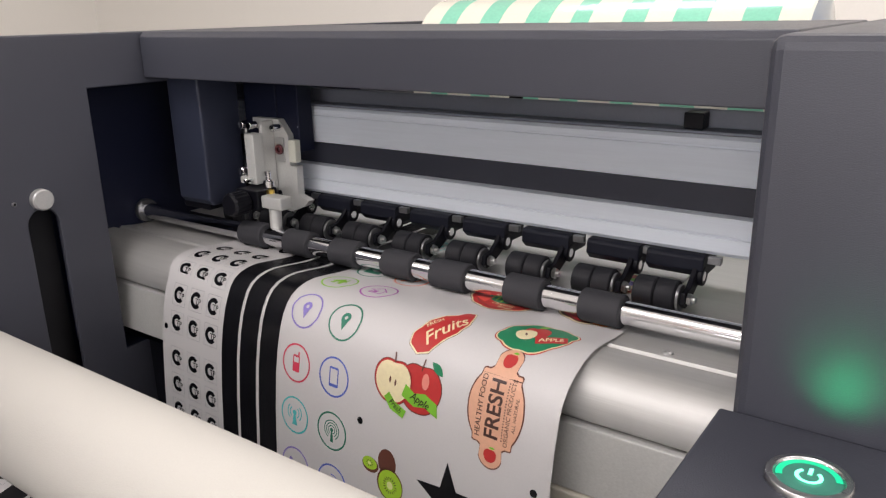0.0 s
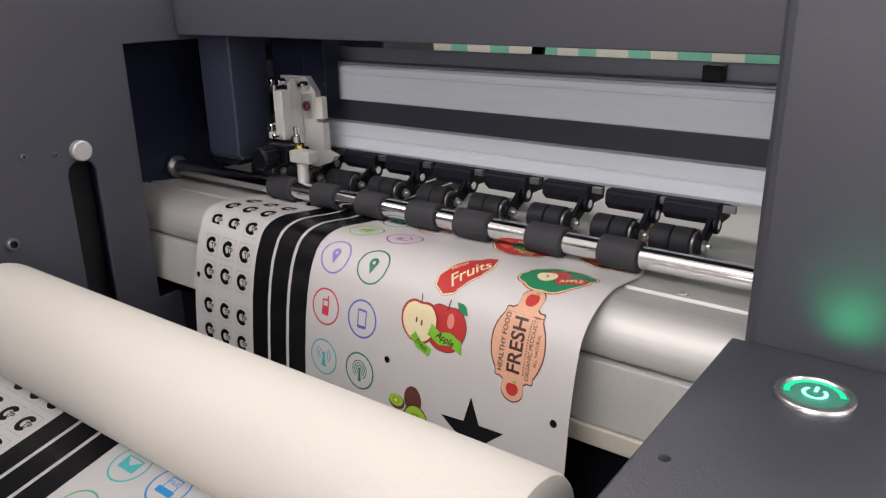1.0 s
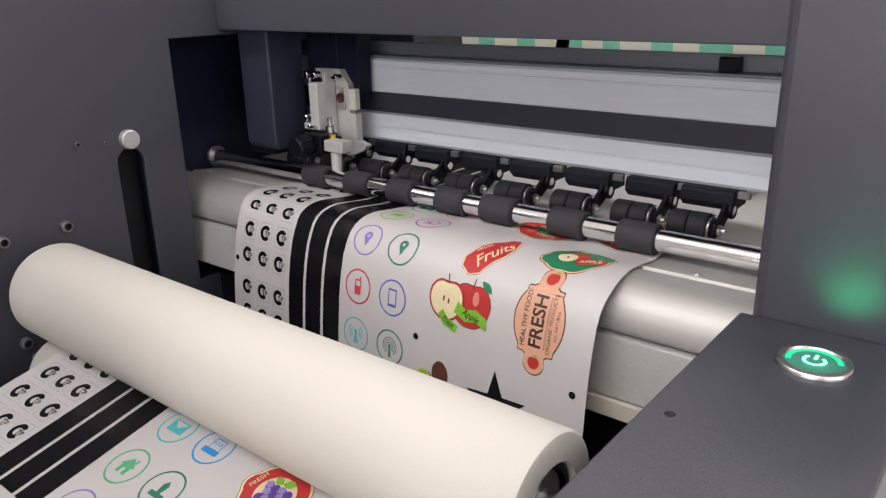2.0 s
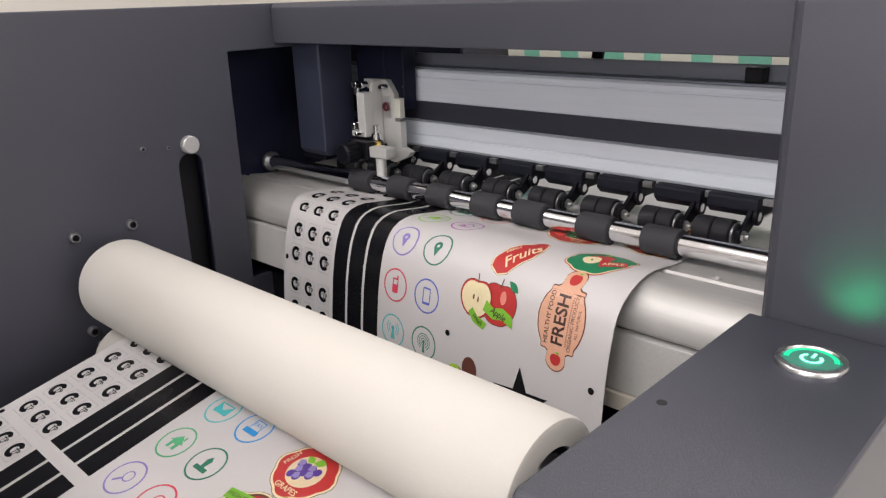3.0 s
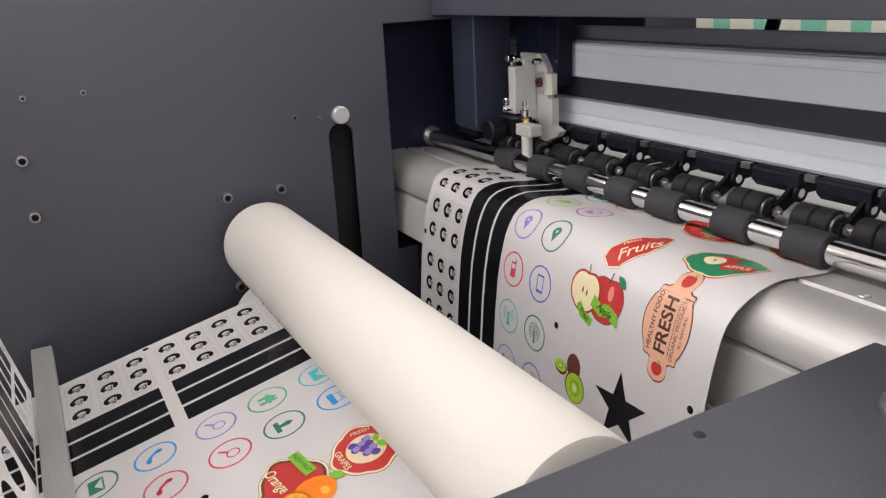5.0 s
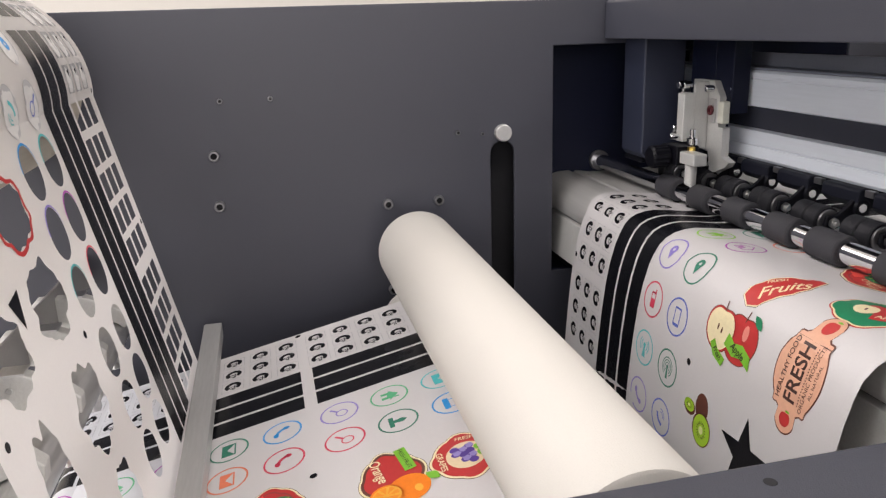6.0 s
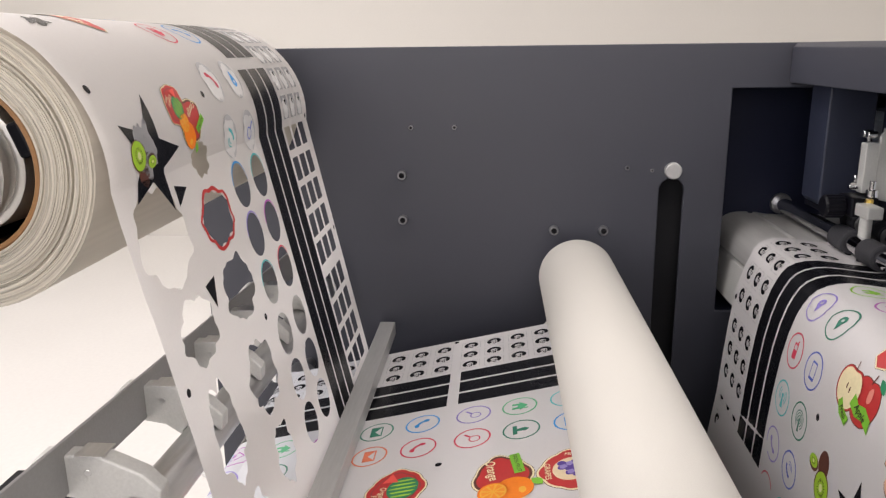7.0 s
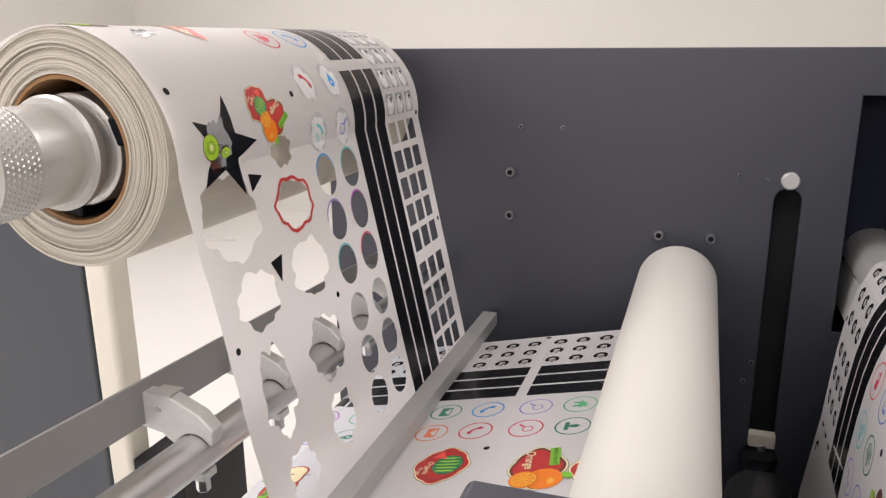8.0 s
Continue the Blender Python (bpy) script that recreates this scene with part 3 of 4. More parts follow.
rows_table = [(-0.1125, "mail", C_TEAL, "fax", C_SKY), (-0.147, "house", C_MINT, "stamp", C_DKGREEN), (-0.1805, "magnifier", C_PURPLE, "magnifier", C_RED), (-0.218, "handset", C_SKY, "handset", C_RED), (-0.2525, "mail", C_DKGREEN, "mail", C_ORANGE)]
for y, a, ca, b, cb in rows_table:
    s = WEB.near(y, 0.967 + 0.224 * (y + 0.126))
    icon(a, ca, COLS[0], s)
    icon(b, cb, COLS[1], s)
for i, (a, ca, b, cb) in enumerate([("mobile", C_MAG, "tablet", C_BLUE), ("house", C_MINT, "pin", C_DKGREEN), ("houseline", C_MAG, "mail", C_PURPLE), ("antenna", C_TEAL, "podcast", C_BLUE), ("pin", C_PURPLE, "tablet", C_SKY), ("mail", C_ORANGE, "house", C_DKGREEN)]):
    y = -0.2885 - 0.036 * i
    s = WEB.near(y, 0.967 + 0.224 * (y + 0.126))
    icon(a, ca, COLS[0], s)
    icon(b, cb, COLS[1], s)

# round letter marks in thin frames, three columns
MARKX = (0.0745, 0.0955, 0.1165)
mark_layers = [(ink(0.3, 0.3, 0.32), [[rect(-0.0078, 0.0078, -0.0085, 0.0085), rect(-0.0075, 0.0075, -0.0082, 0.0082)[::-1]]]), (INK_BLACK, [[ring_arc(-0.0002, 0, 0.0047, 0.0034, 40, 320)], words("TP", 0.0062, 0.0026, -0.0006, 0.012)])]


def mark_row(s, way, parent, dx=0.0):
    for x in MARKX:
        put_art(mark_layers, way, parent, x + dx, s, "printed_mark")


sm = WEB.near(0.049, 1.002)
for i, d in enumerate((-0.179, -0.157, -0.135, -0.113, -0.0865, -0.0655, -0.0435, -0.0215, 0, 0.028, 0.0495, 0.071, 0.0925, 0.12, 0.1415, 0.163)):
    mark_row(sm + d, WEB, web)
sseam = WEB.near(-0.1975, 0.951)
for d in (-0.097, -0.0755, -0.054, -0.0325, -0.0135 + 0.002, 0.0135, 0.035, 0.0565, 0.078, 0.105, 0.1265, 0.148, 0.1695, 0.196, 0.2175, 0.239):
    mark_row(sseam + d - 0.0, WEB, web)
BARS = ((0.1300, 0.1475), (0.1505, 0.1685), (0.1715, 0.1895))
for a, b in BARS:
    for lo, hi in ((0.02, sseam - 0.0045), (sseam + 0.0045, sseam + 0.30)):
        put_art([(INK_BLACK, [[[(a, -lo), (b, -lo), (b, -hi), (a, -hi)]]])], WEB, web, 0, 0, "printed_bar", label="glossy black printed bar")


def dot(x, s, way=WEB, parent=web):
    put_art([(INK_BLACK, [[oval(0, 0, 0.0023)]])], way, parent, x, s, "registration_dot")


for y, z in ((0.0475, 0.985),):
    dot(0.268, WEB.near(y, z)), dot(0.3925, WEB.near(y, z) + 0.001), dot(0.0605, WEB.near(y, z) - 0.012)
dot(0.274, WEB.near(-0.202, 0.95)), dot(0.0605, WEB.near(-0.2, 0.95)), dot(0.3925, WEB.near(-0.2, 0.95))

# ---- fruit labels ----
F_RED, F_GREEN, F_CREAM, F_LEAF, F_DK = ink(0.5, 0.035, 0.035), ink(0.02, 0.22, 0.1), ink(0.82, 0.72, 0.45), ink(0.2, 0.5, 0.04), ink(0.04, 0.02, 0.02)
F_PEACH, F_ORANGE, F_GOLD, F_KIWI, F_BROWN, F_VIOLET = ink(0.72, 0.4, 0.27), ink(0.85, 0.22, 0.01), ink(0.75, 0.5, 0.12), ink(0.38, 0.62, 0.04), ink(0.13, 0.045, 0.03), ink(0.1, 0.05, 0.3)


def grow(loop, d):
    cx, cy = sum(p[0] for p in loop) / len(loop), sum(p[1] for p in loop) / len(loop)
    out = []
    for x, y in loop:
        r = math.hypot(x - cx, y - cy) or 1
        out.append((cx + (x - cx) * (r + d) / r, cy + (y - cy) * (r + d) / r))
    return out


def badge(w, h, k=0.14, n=72):
    """A scalloped frame outline."""
    out = []
    for i in range(n):
        a = 2 * math.pi * i / n
        r = 1 + k * (0.55 * math.cos(4 * a) * 0.6 + 0.5 * abs(math.cos(4 * a)) - 0.3)
        out.append((w / 2 * r * math.cos(a), h / 2 * r * math.sin(a)))
    return out


def moved(loop, dx, dy, k=1.0, turn=0.0):
    c, d = math.cos(radians(turn)), math.sin(radians(turn))
    return [(dx + k * (x * c - y * d), dy + k * (x * d + y * c)) for x, y in loop]


def leaf(L, w):
    return [(-L / 2, 0)] + [(-L / 2 + L * i / 8, w * math.sin(math.pi * i / 8)) for i in range(1, 8)] + [(L / 2, 0)] + [(L / 2 - L * i / 8, -w * math.sin(math.pi * i / 8) * 0.8) for i in range(1, 8)]


def apple(r):
    out = []
    for i in range(40):
        a = 2 * math.pi * i / 40 + math.pi / 2
        k = 1 - 0.16 * math.exp(-((i if i < 20 else 40 - i) / 2.2) ** 2) - 0.05 * math.exp(-((i - 20) / 2.5) ** 2)
        out.append((r * k * math.cos(a) * (1.0 + 0.1 * math.sin(a)), r * k * math.sin(a) * 0.98))
    return out


def fresh_label():
    shape = []
    for i in range(120):
        a = 2 * math.pi * i / 120
        c, d = math.cos(a), math.sin(a)
        r = 1 / math.hypot(c / 0.0178, d / 0.0238)
        cut = 0.0078 ** 2 - (0.0262 * c) ** 2
        if cut > 0:
            r = max(r, 0.0262 * abs(d) + math.sqrt(cut))
        r = max(r, min(0.0128 / max(abs(c), 1e-6), 0.0205 / max(abs(d), 1e-6)))
        shape.append((r * c, r * d))
    L = [(F_BROWN, [[grow(shape, 0.0009)]]), (F_PEACH, [[shape]])]
    heart = lambda cy: moved(apple(0.0042), 0, cy)
    L.append((F_RED, [[heart(0.0268)], [heart(-0.0268)]]))
    L.append((F_LEAF, [[moved(leaf(0.004, 0.0008), 0.001, 0.0315)], [moved(leaf(0.004, 0.0008), 0.001, -0.0222)]]))
    L.append((ink(0.07, 0.035, 0.03), [words("FRESH", 0.0128, -0.0002, 0, 0.022, 0.98, 0, 90), words("HEALTHY FOOD", 0.0048, -0.0098, 0.0, 0.008, 1, 0, 90), words("ORGANIC PRODUCTS", 0.0038, 0.0092, 0.0, 0.0, 1, 0, 90), words("ALL NATURAL", 0.003, 0.0133, 0.0, 0.0, 1, 0, 90)] + [[oval(0.0064, -0.016 + 0.0016 * i, 0.00045, n=8)] for i in range(21)]))
    return L


def fruits_label():
    body = [(-0.02, -0.0075), (-0.012, -0.0105), (-0.002, -0.0085), (0.008, -0.0075), (0.0165, -0.0035), (0.0225, 0.004), (0.0245, 0.0085), (0.02, 0.0105), (0.012, 0.0085), (0.004, 0.0095), (-0.006, 0.0085), (-0.0135, 0.0055), (-0.019, 0.004), (-0.0225, -0.0005)]
    body = [(x, 1.3 * y) for x, y in body]
    return [(F_DK, [[grow(body, 0.0015)]]), (F_CREAM, [[grow(body, 0.0012)]]), (F_RED, [[body]]), (F_CREAM, [words("Fruits", 0.0142, 0.001, -0.002, 0.012, 0.95, 0.35, 10), words("FRESH", 0.0045, -0.004, 0.0078, 0.008, 1.0, 0, 10)])]


def apple_badge():
    b = badge(0.047, 0.034)
    return [(F_RED, [[grow(b, 0.0017)]]), (F_CREAM, [[grow(b, 0.0009)]]), (F_GREEN, [[b]]), (F_RED, [[moved(apple(0.0085), 0.0, 0.004)], [rect(-0.001, 0.019, -0.0105, -0.0025)]]), (F_CREAM, [[moved(apple(0.0068), -0.007, 0.0005)], words("APPLE", 0.0058, 0.009, -0.0065, 0.012, 1)]), (F_BROWN, [[oval(-0.007, 0.0005, 0.0007, 0.002, 10)]]), (F_LEAF, [[moved(leaf(0.008, 0.0018), 0.004, 0.013, 1, 25)]])]


def apples():
    a, b = moved(apple(0.0135), -0.0105, 0.0015), moved(apple(0.0145), 0.0085, 0.002)
    rib = [(-0.003, -0.0045), (0.006, -0.0085), (0.0135, -0.007), (0.0225, -0.0105), (0.0215, -0.003), (0.013, 0.0005), (0.0055, -0.001), (-0.001, 0.0025)]
    rib2 = [(-0.0155, -0.0085), (-0.0105, -0.0145), (-0.001, -0.0175), (0.001, -0.0125), (-0.0075, -0.0095), (-0.012, -0.005)]
    return [(F_BROWN, [[grow(a, 0.0006)], [grow(b, 0.0006)]]), (F_RED, [[b], [grow(a, 0.0002)]]), (F_CREAM, [[moved(a, -0.0008, 0, 0.93)]]), (ink(0.75, 0.25, 0.2), [[oval(0.012, 0.007, 0.0025, 0.0045, 16)]]), (F_BROWN, [[oval(-0.0125, 0.002, 0.0007, 0.0019, 10)], [oval(-0.0085, 0.001, 0.0007, 0.0019, 10)]] + stroke([(-0.0105, 0.012), (-0.0115, 0.0175)], 0.0008) + stroke([(0.0085, 0.0125), (0.0095, 0.0185)], 0.0009)), (F_LEAF, [[rib], [rib2]]), (F_GREEN, [[moved(leaf(0.0105, 0.0026), 0.0185, 0.0155, 1, -35)]]), (F_DK, [words("Apple", 0.0062, 0.0098, -0.004, 0.01, 0.9, 0.3, -14), words("Fresh", 0.005, -0.007, -0.0118, 0.01, 0.85, 0.3, -28)])]


def kiwi():
    L = [(F_BROWN, [[oval(0.003, 0.0095, 0.0072, 0.0092, 30)], [oval(0.0055, -0.004, 0.0104, 0.0108, 34)], [oval(-0.0105, 0.004, 0.0068, 0.0052, 26)]])]
    L.append((F_KIWI, [[oval(0.0058, -0.0042, 0.0095, 0.0099, 34)], [oval(-0.011, 0.005, 0.006, 0.0042, 24)]]))
    seeds = [[moved(oval(0, 0, 0.0011, 0.0003, 8), 0.0058 + 0.0046 * math.cos(a), -0.0042 + 0.0048 * math.sin(a), 1, math.degrees(a))] for a in [2 * math.pi * i / 18 for i in range(18)]]
    L.append((F_DK, seeds + [[moved(oval(0, 0, 0.0006, 0.00025, 8), -0.011 + 0.0025 * math.cos(a), 0.005 + 0.0018 * math.sin(a), 1, math.degrees(a))] for a in [2 * math.pi * i / 10 for i in range(10)]]))
    L.append((ink(0.72, 0.76, 0.35), [[oval(0.0058, -0.0042, 0.0024, 0.0026, 18)], [oval(-0.011, 0.005, 0.0014, 0.001, 14)]]))
    return L


def star(r):
    return [(INK_BLACK, [[[((r if i % 2 == 0 else r * 0.4) * math.sin(math.pi * i / 5), (r if i % 2 == 0 else r * 0.4) * math.cos(math.pi * i / 5)) for i in range(10)]]])]


def grapes_badge():
    b = badge(0.04, 0.037)
    g = [[oval(-0.007 + 0.0046 * i + 0.002 * (j % 2), 0.003 - 0.0042 * j, 0.0027, n=14)] for j in range(3) for i in range(4 - j)]
    return [(F_DK, [[grow(b, 0.0019)]]), (F_CREAM, [[grow(b, 0.0015)]]), (F_RED, [[b]]), (ink(0.75, 0.62, 0.4), [[oval(0, 0, 0.0125, 0.0115, 30)]]), (F_VIOLET, g), (ink(0.3, 0.25, 0.55), [[moved(x[0], -0.0007, 0.0008, 1.0)[::3]] for x in g[::2]]), (F_LEAF, [[moved(leaf(0.008, 0.003), 0.003, 0.0085, 1, 20)], [moved(leaf(0.007, 0.0025), -0.004, 0.008, 1, 160)]]), (F_CREAM, [words("GRAPES", 0.0052, 0, -0.0145, 0.01), words("FRESH", 0.0042, -0.0155, 0.003, 0.006, 1, 0, 78)])]


def orange_badge():
    b = badge(0.042, 0.03)
    return [(F_DK, [[grow(b, 0.0014)]]), (F_CREAM, [[grow(b, 0.0011)]]), (F_BROWN, [[b]]), (F_RED, [[moved(b, 0, 0, 0.9)]]), (F_ORANGE, [[oval(0.013, 0.004, 0.0105, n=30)], [oval(0.012, -0.007, 0.0085, n=28)]]), (ink(0.85, 0.42, 0.05), [[oval(0.012, -0.007, 0.0072, n=28)], [oval(0.016, 0.008, 0.003, 0.002, 14)]]), (F_CREAM, [[moved([(0.0012, 0), (0.0062, -0.0016), (0.0066, 0.0), (0.0062, 0.0016)], 0.012, -0.007, 1, 45 * i)[::-1]] for i in range(0)] + [words("Orange", 0.0078, -0.009, -0.005, 0.012, 0.85, 0.2)]), (ink(0.85, 0.3, 0.02), [[moved([(0.001, 0), (0.006, -0.0017), (0.0063, 0.0017)], 0.012, -0.007, 1, 45 * i)] for i in range(8)]), (F_LEAF, [[rect(-0.02, 0.0, 0.0065, 0.0125)], [moved(leaf(0.009, 0.003), 0.012, 0.0165, 1, 30)]]), (F_DK, [words("FRESH FRUIT", 0.0032, -0.01, 0.0095, 0.0)])]


def melon_badge():
    b = badge(0.044, 0.036)
    return [(F_DK, [[grow(b, 0.0016)]]), (F_CREAM, [[grow(b, 0.0012)]]), (F_RED, [[b]]), (ink(0.3, 0.05, 0.05), [[moved(b, 0, 0, 0.86)]]), (F_RED, [[moved(b, 0, 0, 0.8)]]), (F_GREEN, [[oval(0.0, 0.0045, 0.0125, 0.0105, 32)]]), (F_KIWI, [[oval(-0.0085 + 0.0042 * i, 0.0045, 0.0009, 0.0095 - 0.0012 * abs(i - 2), 16)] for i in range(5)]), (ink(0.8, 0.1, 0.08), [[[(-0.019, -0.004), (-0.008, 0.001), (-0.009, -0.01)]]]), (F_CREAM, [words("Organic", 0.0058, 0.004, -0.0085, 0.01, 0.9, 0.2), words("Fruit", 0.0054, 0.008, -0.0138, 0.01, 0.9, 0.2)])]


def fruit(layers, x, s, name="printed_label", label="", turn=0.0, way=WEB, parent=web, size=1.0):
    return put_art(layers, way, parent, x, s, name, turn, size, 0.00012, label)


sz = lambda z, y=0.047: WEB.near(y, z)
fruit(fresh_label(), 0.364, sz(1.0215), label="peach fresh food label with dark lettering", size=0.97)
fruit(apples(), 0.303, sz(1.0155), label="sliced and whole red apple label", size=1.06)
fruit(kiwi(), 0.288, sz(0.955), label="cut green kiwi label", size=1.0)
fruit(star(0.0245), 0.338, sz(0.957), label="black star label", turn=4)
fruit(fruits_label(), 0.312, WEB.near(0.0665, 1.0455) - 0.002, label="red fruits label with cream lettering", turn=44, size=0.88)
fruit(apple_badge(), 0.367, WEB.near(0.082, 1.05), label="green and red apple badge", turn=24, size=0.9)
fruit(melon_badge(), 0.318, WEB.near(0.128, 1.0463), label="watermelon badge")
fruit(orange_badge(), 0.375, WEB.near(0.138, 1.0463), label="orange fruit badge")
fruit(grapes_badge(), 0.37, WEB.near(0.2, 1.0463), label="purple grapes badge")
fruit(grapes_badge(), 0.306, WEB.near(-0.119, 0.9686), label="purple grapes badge", turn=0)
fruit(orange_badge(), 0.303, WEB.near(-0.160, 0.9594), label="orange fruit badge", turn=8, size=1.15)
fruit(melon_badge(), 0.296, WEB.near(-0.2275, 0.9443), label="watermelon badge", turn=0)
fruit(apple_badge(), 0.366, WEB.near(-0.15, 0.9616), label="green and red apple badge")
fruit(fresh_label(), 0.362, WEB.near(-0.225, 0.945), label="peach fresh food label with dark lettering")
fruit(fruits_label(), 0.305, WEB.near(-0.30, 0.9275), label="red fruits label with cream lettering", turn=10)
fruit(kiwi(), 0.360, WEB.near(-0.345, 0.9175), label="cut green kiwi label")
fruit(apples(), 0.315, WEB.near(-0.342, 0.9184), label="sliced and whole red apple label")

# ---- rollers ----
def roller(name, label, y, z, r, x0, x1, material, core=True):
    t = thing(name, label, "roller", at=(0, y, z))
    part("sleeve", lathe([(x0, r * 0.5), (x0, r - 0.004), (x0 + 0.0012, r - 0.0012), (x0 + 0.004, r), (x1 - 0.003, r), (x1 - 0.0008, r - 0.001), (x1, r - 0.003), (x1, r * 0.62), (x1 - 0.03, r * 0.6)], "x", (0, 0, 0), 64), material, t, "", True)
    if core:
        part("core", tube(x0 - 0.002, x1 - 0.003, r * 0.6, r * 0.5, "x", (0, 0, 0), 48, 0.0008), BLACK, t, "black core ring", True)
        part("bearing", tube(x1 - 0.011, x1 - 0.005, r * 0.48, r * 0.26, "x", (0, 0, 0), 40, 0.0008), STEEL, t, "steel bearing ring", True)
    part("shaft", cyl(-0.02, x1 + 0.028, r * 0.25, "x", (0, 0, 0), 24, 0.0008), STEEL, t, "", True)
    return t


roller("nip_roller", "thick cream silicone nip roller with black core", -0.0889, 1.0066, 0.0352, 0.028, 0.4505, ROLLWHITE)
roller("lower_roller", "cream roller under the nip", -0.093, 0.942, 0.0305, 0.028, 0.44, ROLLWHITE, False)
dancer = thing("dancer_roller", "dancer roller hanging in the paper loop", "roller", at=(0, 0.0, 0.80))
part("sleeve", cyl(0.03, 0.44, 0.0302, "x", (0, 0, 0), 40, 0.001), STEEL, dancer, "", True)
part("shaft", cyl(-0.02, 0.455, 0.008, "x", (0, 0, 0), 20), STEEL, dancer, "", True)
slider = thing("slot_slider", "pale block with black knob in the side slot", "slider")
part("block", box(0.0005, 0.012, -0.012, 0.012, 0.842, 0.856, 0.0015), CREAMPAINT, slider)
part("knob", lathe([(0, 0), (0, 0.011), (0.004, 0.0145), (0.03, 0.0175), (0.034, 0.016), (0.034, 0)], "z", (0.018, -0.002, 0.806), 28), BLACK, slider, "black tapered knob", True)
part("rod", cyl(0.834, 0.846, 0.004, "z", (0.01, 0, 0), 16), STEEL, slider, "", True)

lroll = thing("liner_roller", "slim steel roller turning the liner down", "roller", at=(0, -0.3552, 0.9014))
part("sleeve", cyl(0.03, 0.45, 0.0146, "x", (0, 0, 0), 32, 0.001), STEEL, lroll, "", True)
part("shaft", cyl(-0.003, 0.484, 0.006, "x", (0, 0, 0), 16), BOLT, lroll, "", True)

# ---- peel bar ----
HUB = mat("satin_turned_aluminium", (0.58, 0.57, 0.55), 0.38, 0.75, 0.05, 40, 0.15, 900)
peel = thing("peel_bar", "square matt aluminium peel bar across the web", "bar")
part("bar", box(0.012, 0.47, -0.2785, -0.2635, 0.9385, 0.952, 0.0008), PEEL, peel)

# ---- slitter unit ----
BARGREY = mat("mid_grey_painted_steel", (0.27, 0.265, 0.26), 0.4, 0.2, 0.06, 30, 0.15, 700)
flatbar = thing("flat_bar", "flat grey steel bar above the slitting knives", "bar")
part("bar", box(-0.003, 0.62, -0.3685, -0.3665, 1.021, 1.0475, 0.0004), BARGREY, flatbar)
# the slitter unit hangs a little low towards the side panel
sag = pose(0.33, 0, 1.0175) @ pose(0, 0, 0, 0, -2.3, 0) @ pose(-0.33, 0, -1.03)
flatbar.matrix_world = sag
sshaft = thing("slitter_shaft", "polished steel shaft carrying the knife holders", "shaft")
part("rod", cyl(-0.003, 0.62, 0.0115, "x", (0, -0.335, 1.0075), 32, 0.001), STEEL, sshaft, "", True)
sshaft.matrix_world = sag


def knife_holder():
    t = thing("knife_holder", "cast aluminium slitting knife holder clamped on a shaft", "knife holder", "knife holders")
    outline = [(-0.386, 1.022), (-0.385, 1.033), (-0.379, 1.0395), (-0.350, 1.0395), (-0.330, 1.0305), (-0.3215, 1.022), (-0.3225, 1.0125)]
    outline += [(-0.335 + 0.0122 * math.cos(radians(a)), 1.006 + 0.0122 * math.sin(radians(a))) for a in range(34, 171, 13)]
    outline += [(-0.349, 1.0105), (-0.356, 1.0155), (-0.368, 1.0175)]
    part("plate", prism([outline], -0.005, 0.005, 0.001), CASTING, t)
    part("cap", box(-0.0065, 0.0065, -0.361, -0.347, 1.0396, 1.0404, 0.0002), STEEL, t)
    part("pivot", cyl(0.005, 0.0056, 0.0018, "x", (0, -0.356, 1.031), 16, 0.0003), STEEL, t, "", True)
    part("pivot", cyl(0.005, 0.0056, 0.0022, "x", (0, -0.383, 1.024), 16, 0.0003), STEEL, t, "", True)
    part("clamp_screw", cyl(0.980, 0.990, 0.0042, "z", (0, -0.335, 0), 6, 0.0006), STEEL, t)
    part("clamp_foot", box(-0.006, 0.006, -0.341, -0.329, 0.989, 0.9944, 0.0008), CASTING, t)
    return t


k1 = knife_holder()
k1.location = (0.408, 0, -0.008)
for x in (0.325, 0.25, 0.178, 0.105):
    copy_thing(k1, pose(x, 0, -0.011 + 0.04 * (x - 0.33)))

# ---- waste matrix and rewound roll ----
waste = thing("waste_matrix", "torn white waste matrix with die-cut holes and leftover print", "waste paper")
sw = lambda z: WASTE.near(-0.285 - 0.243 * (z - 0.945), z)
VX0, VX1 = WX0 + 0.004, WX1 + 0.008
holes = []
hole_rows = [0.969, 1.0005, 1.0325, 1.0675, 1.0995, 1.131]
for z in hole_rows:
    for x in (0.2565, 0.219):
        holes.append(oval(x, sw(z), 0.0131, 0.0142, 30))
# window grid
grid_z = [0.955, 0.978, 1.001, 1.024, 1.0525, 1.0755, 1.0985, 1.1215, 1.1455]
for z in grid_z:
    for x in MARKX:
        holes.append(rect(x + VX - 0.0078, x + VX + 0.0078, sw(z) - 0.0092, sw(z) + 0.0092, 0.0008, 2))
blobs = [(0.3755, 1.1265, 0.0265, 0.0248, 0.12, 11), (0.370, 1.0775, 0.0205, 0.0170, 0.14, 13), (0.3745, 1.0235, 0.0155, 0.0275, 0.17, 17), (0.370, 0.968, 0.0155, 0.0180, 0.17, 19), (0.308, 1.1565, 0.0115, 0.010, 0.15, 21), (0.307, 1.1215, 0.0205, 0.0155, 0.11, 3), (0.3065, 1.080, 0.0225, 0.0185, 0.13, 5), (0.3105, 1.027, 0.0215, 0.0215, 0.15, 8), (0.312, 0.978, 0.0145, 0.0185, 0.17, 9)]
for x, z, rx, ry, amp, seed in blobs:
    holes.append(blob(x, sw(z), rx, ry, amp, seed, 72))
S_END = WASTE.s[-1]
edge = []
rnd = random.Random(4)
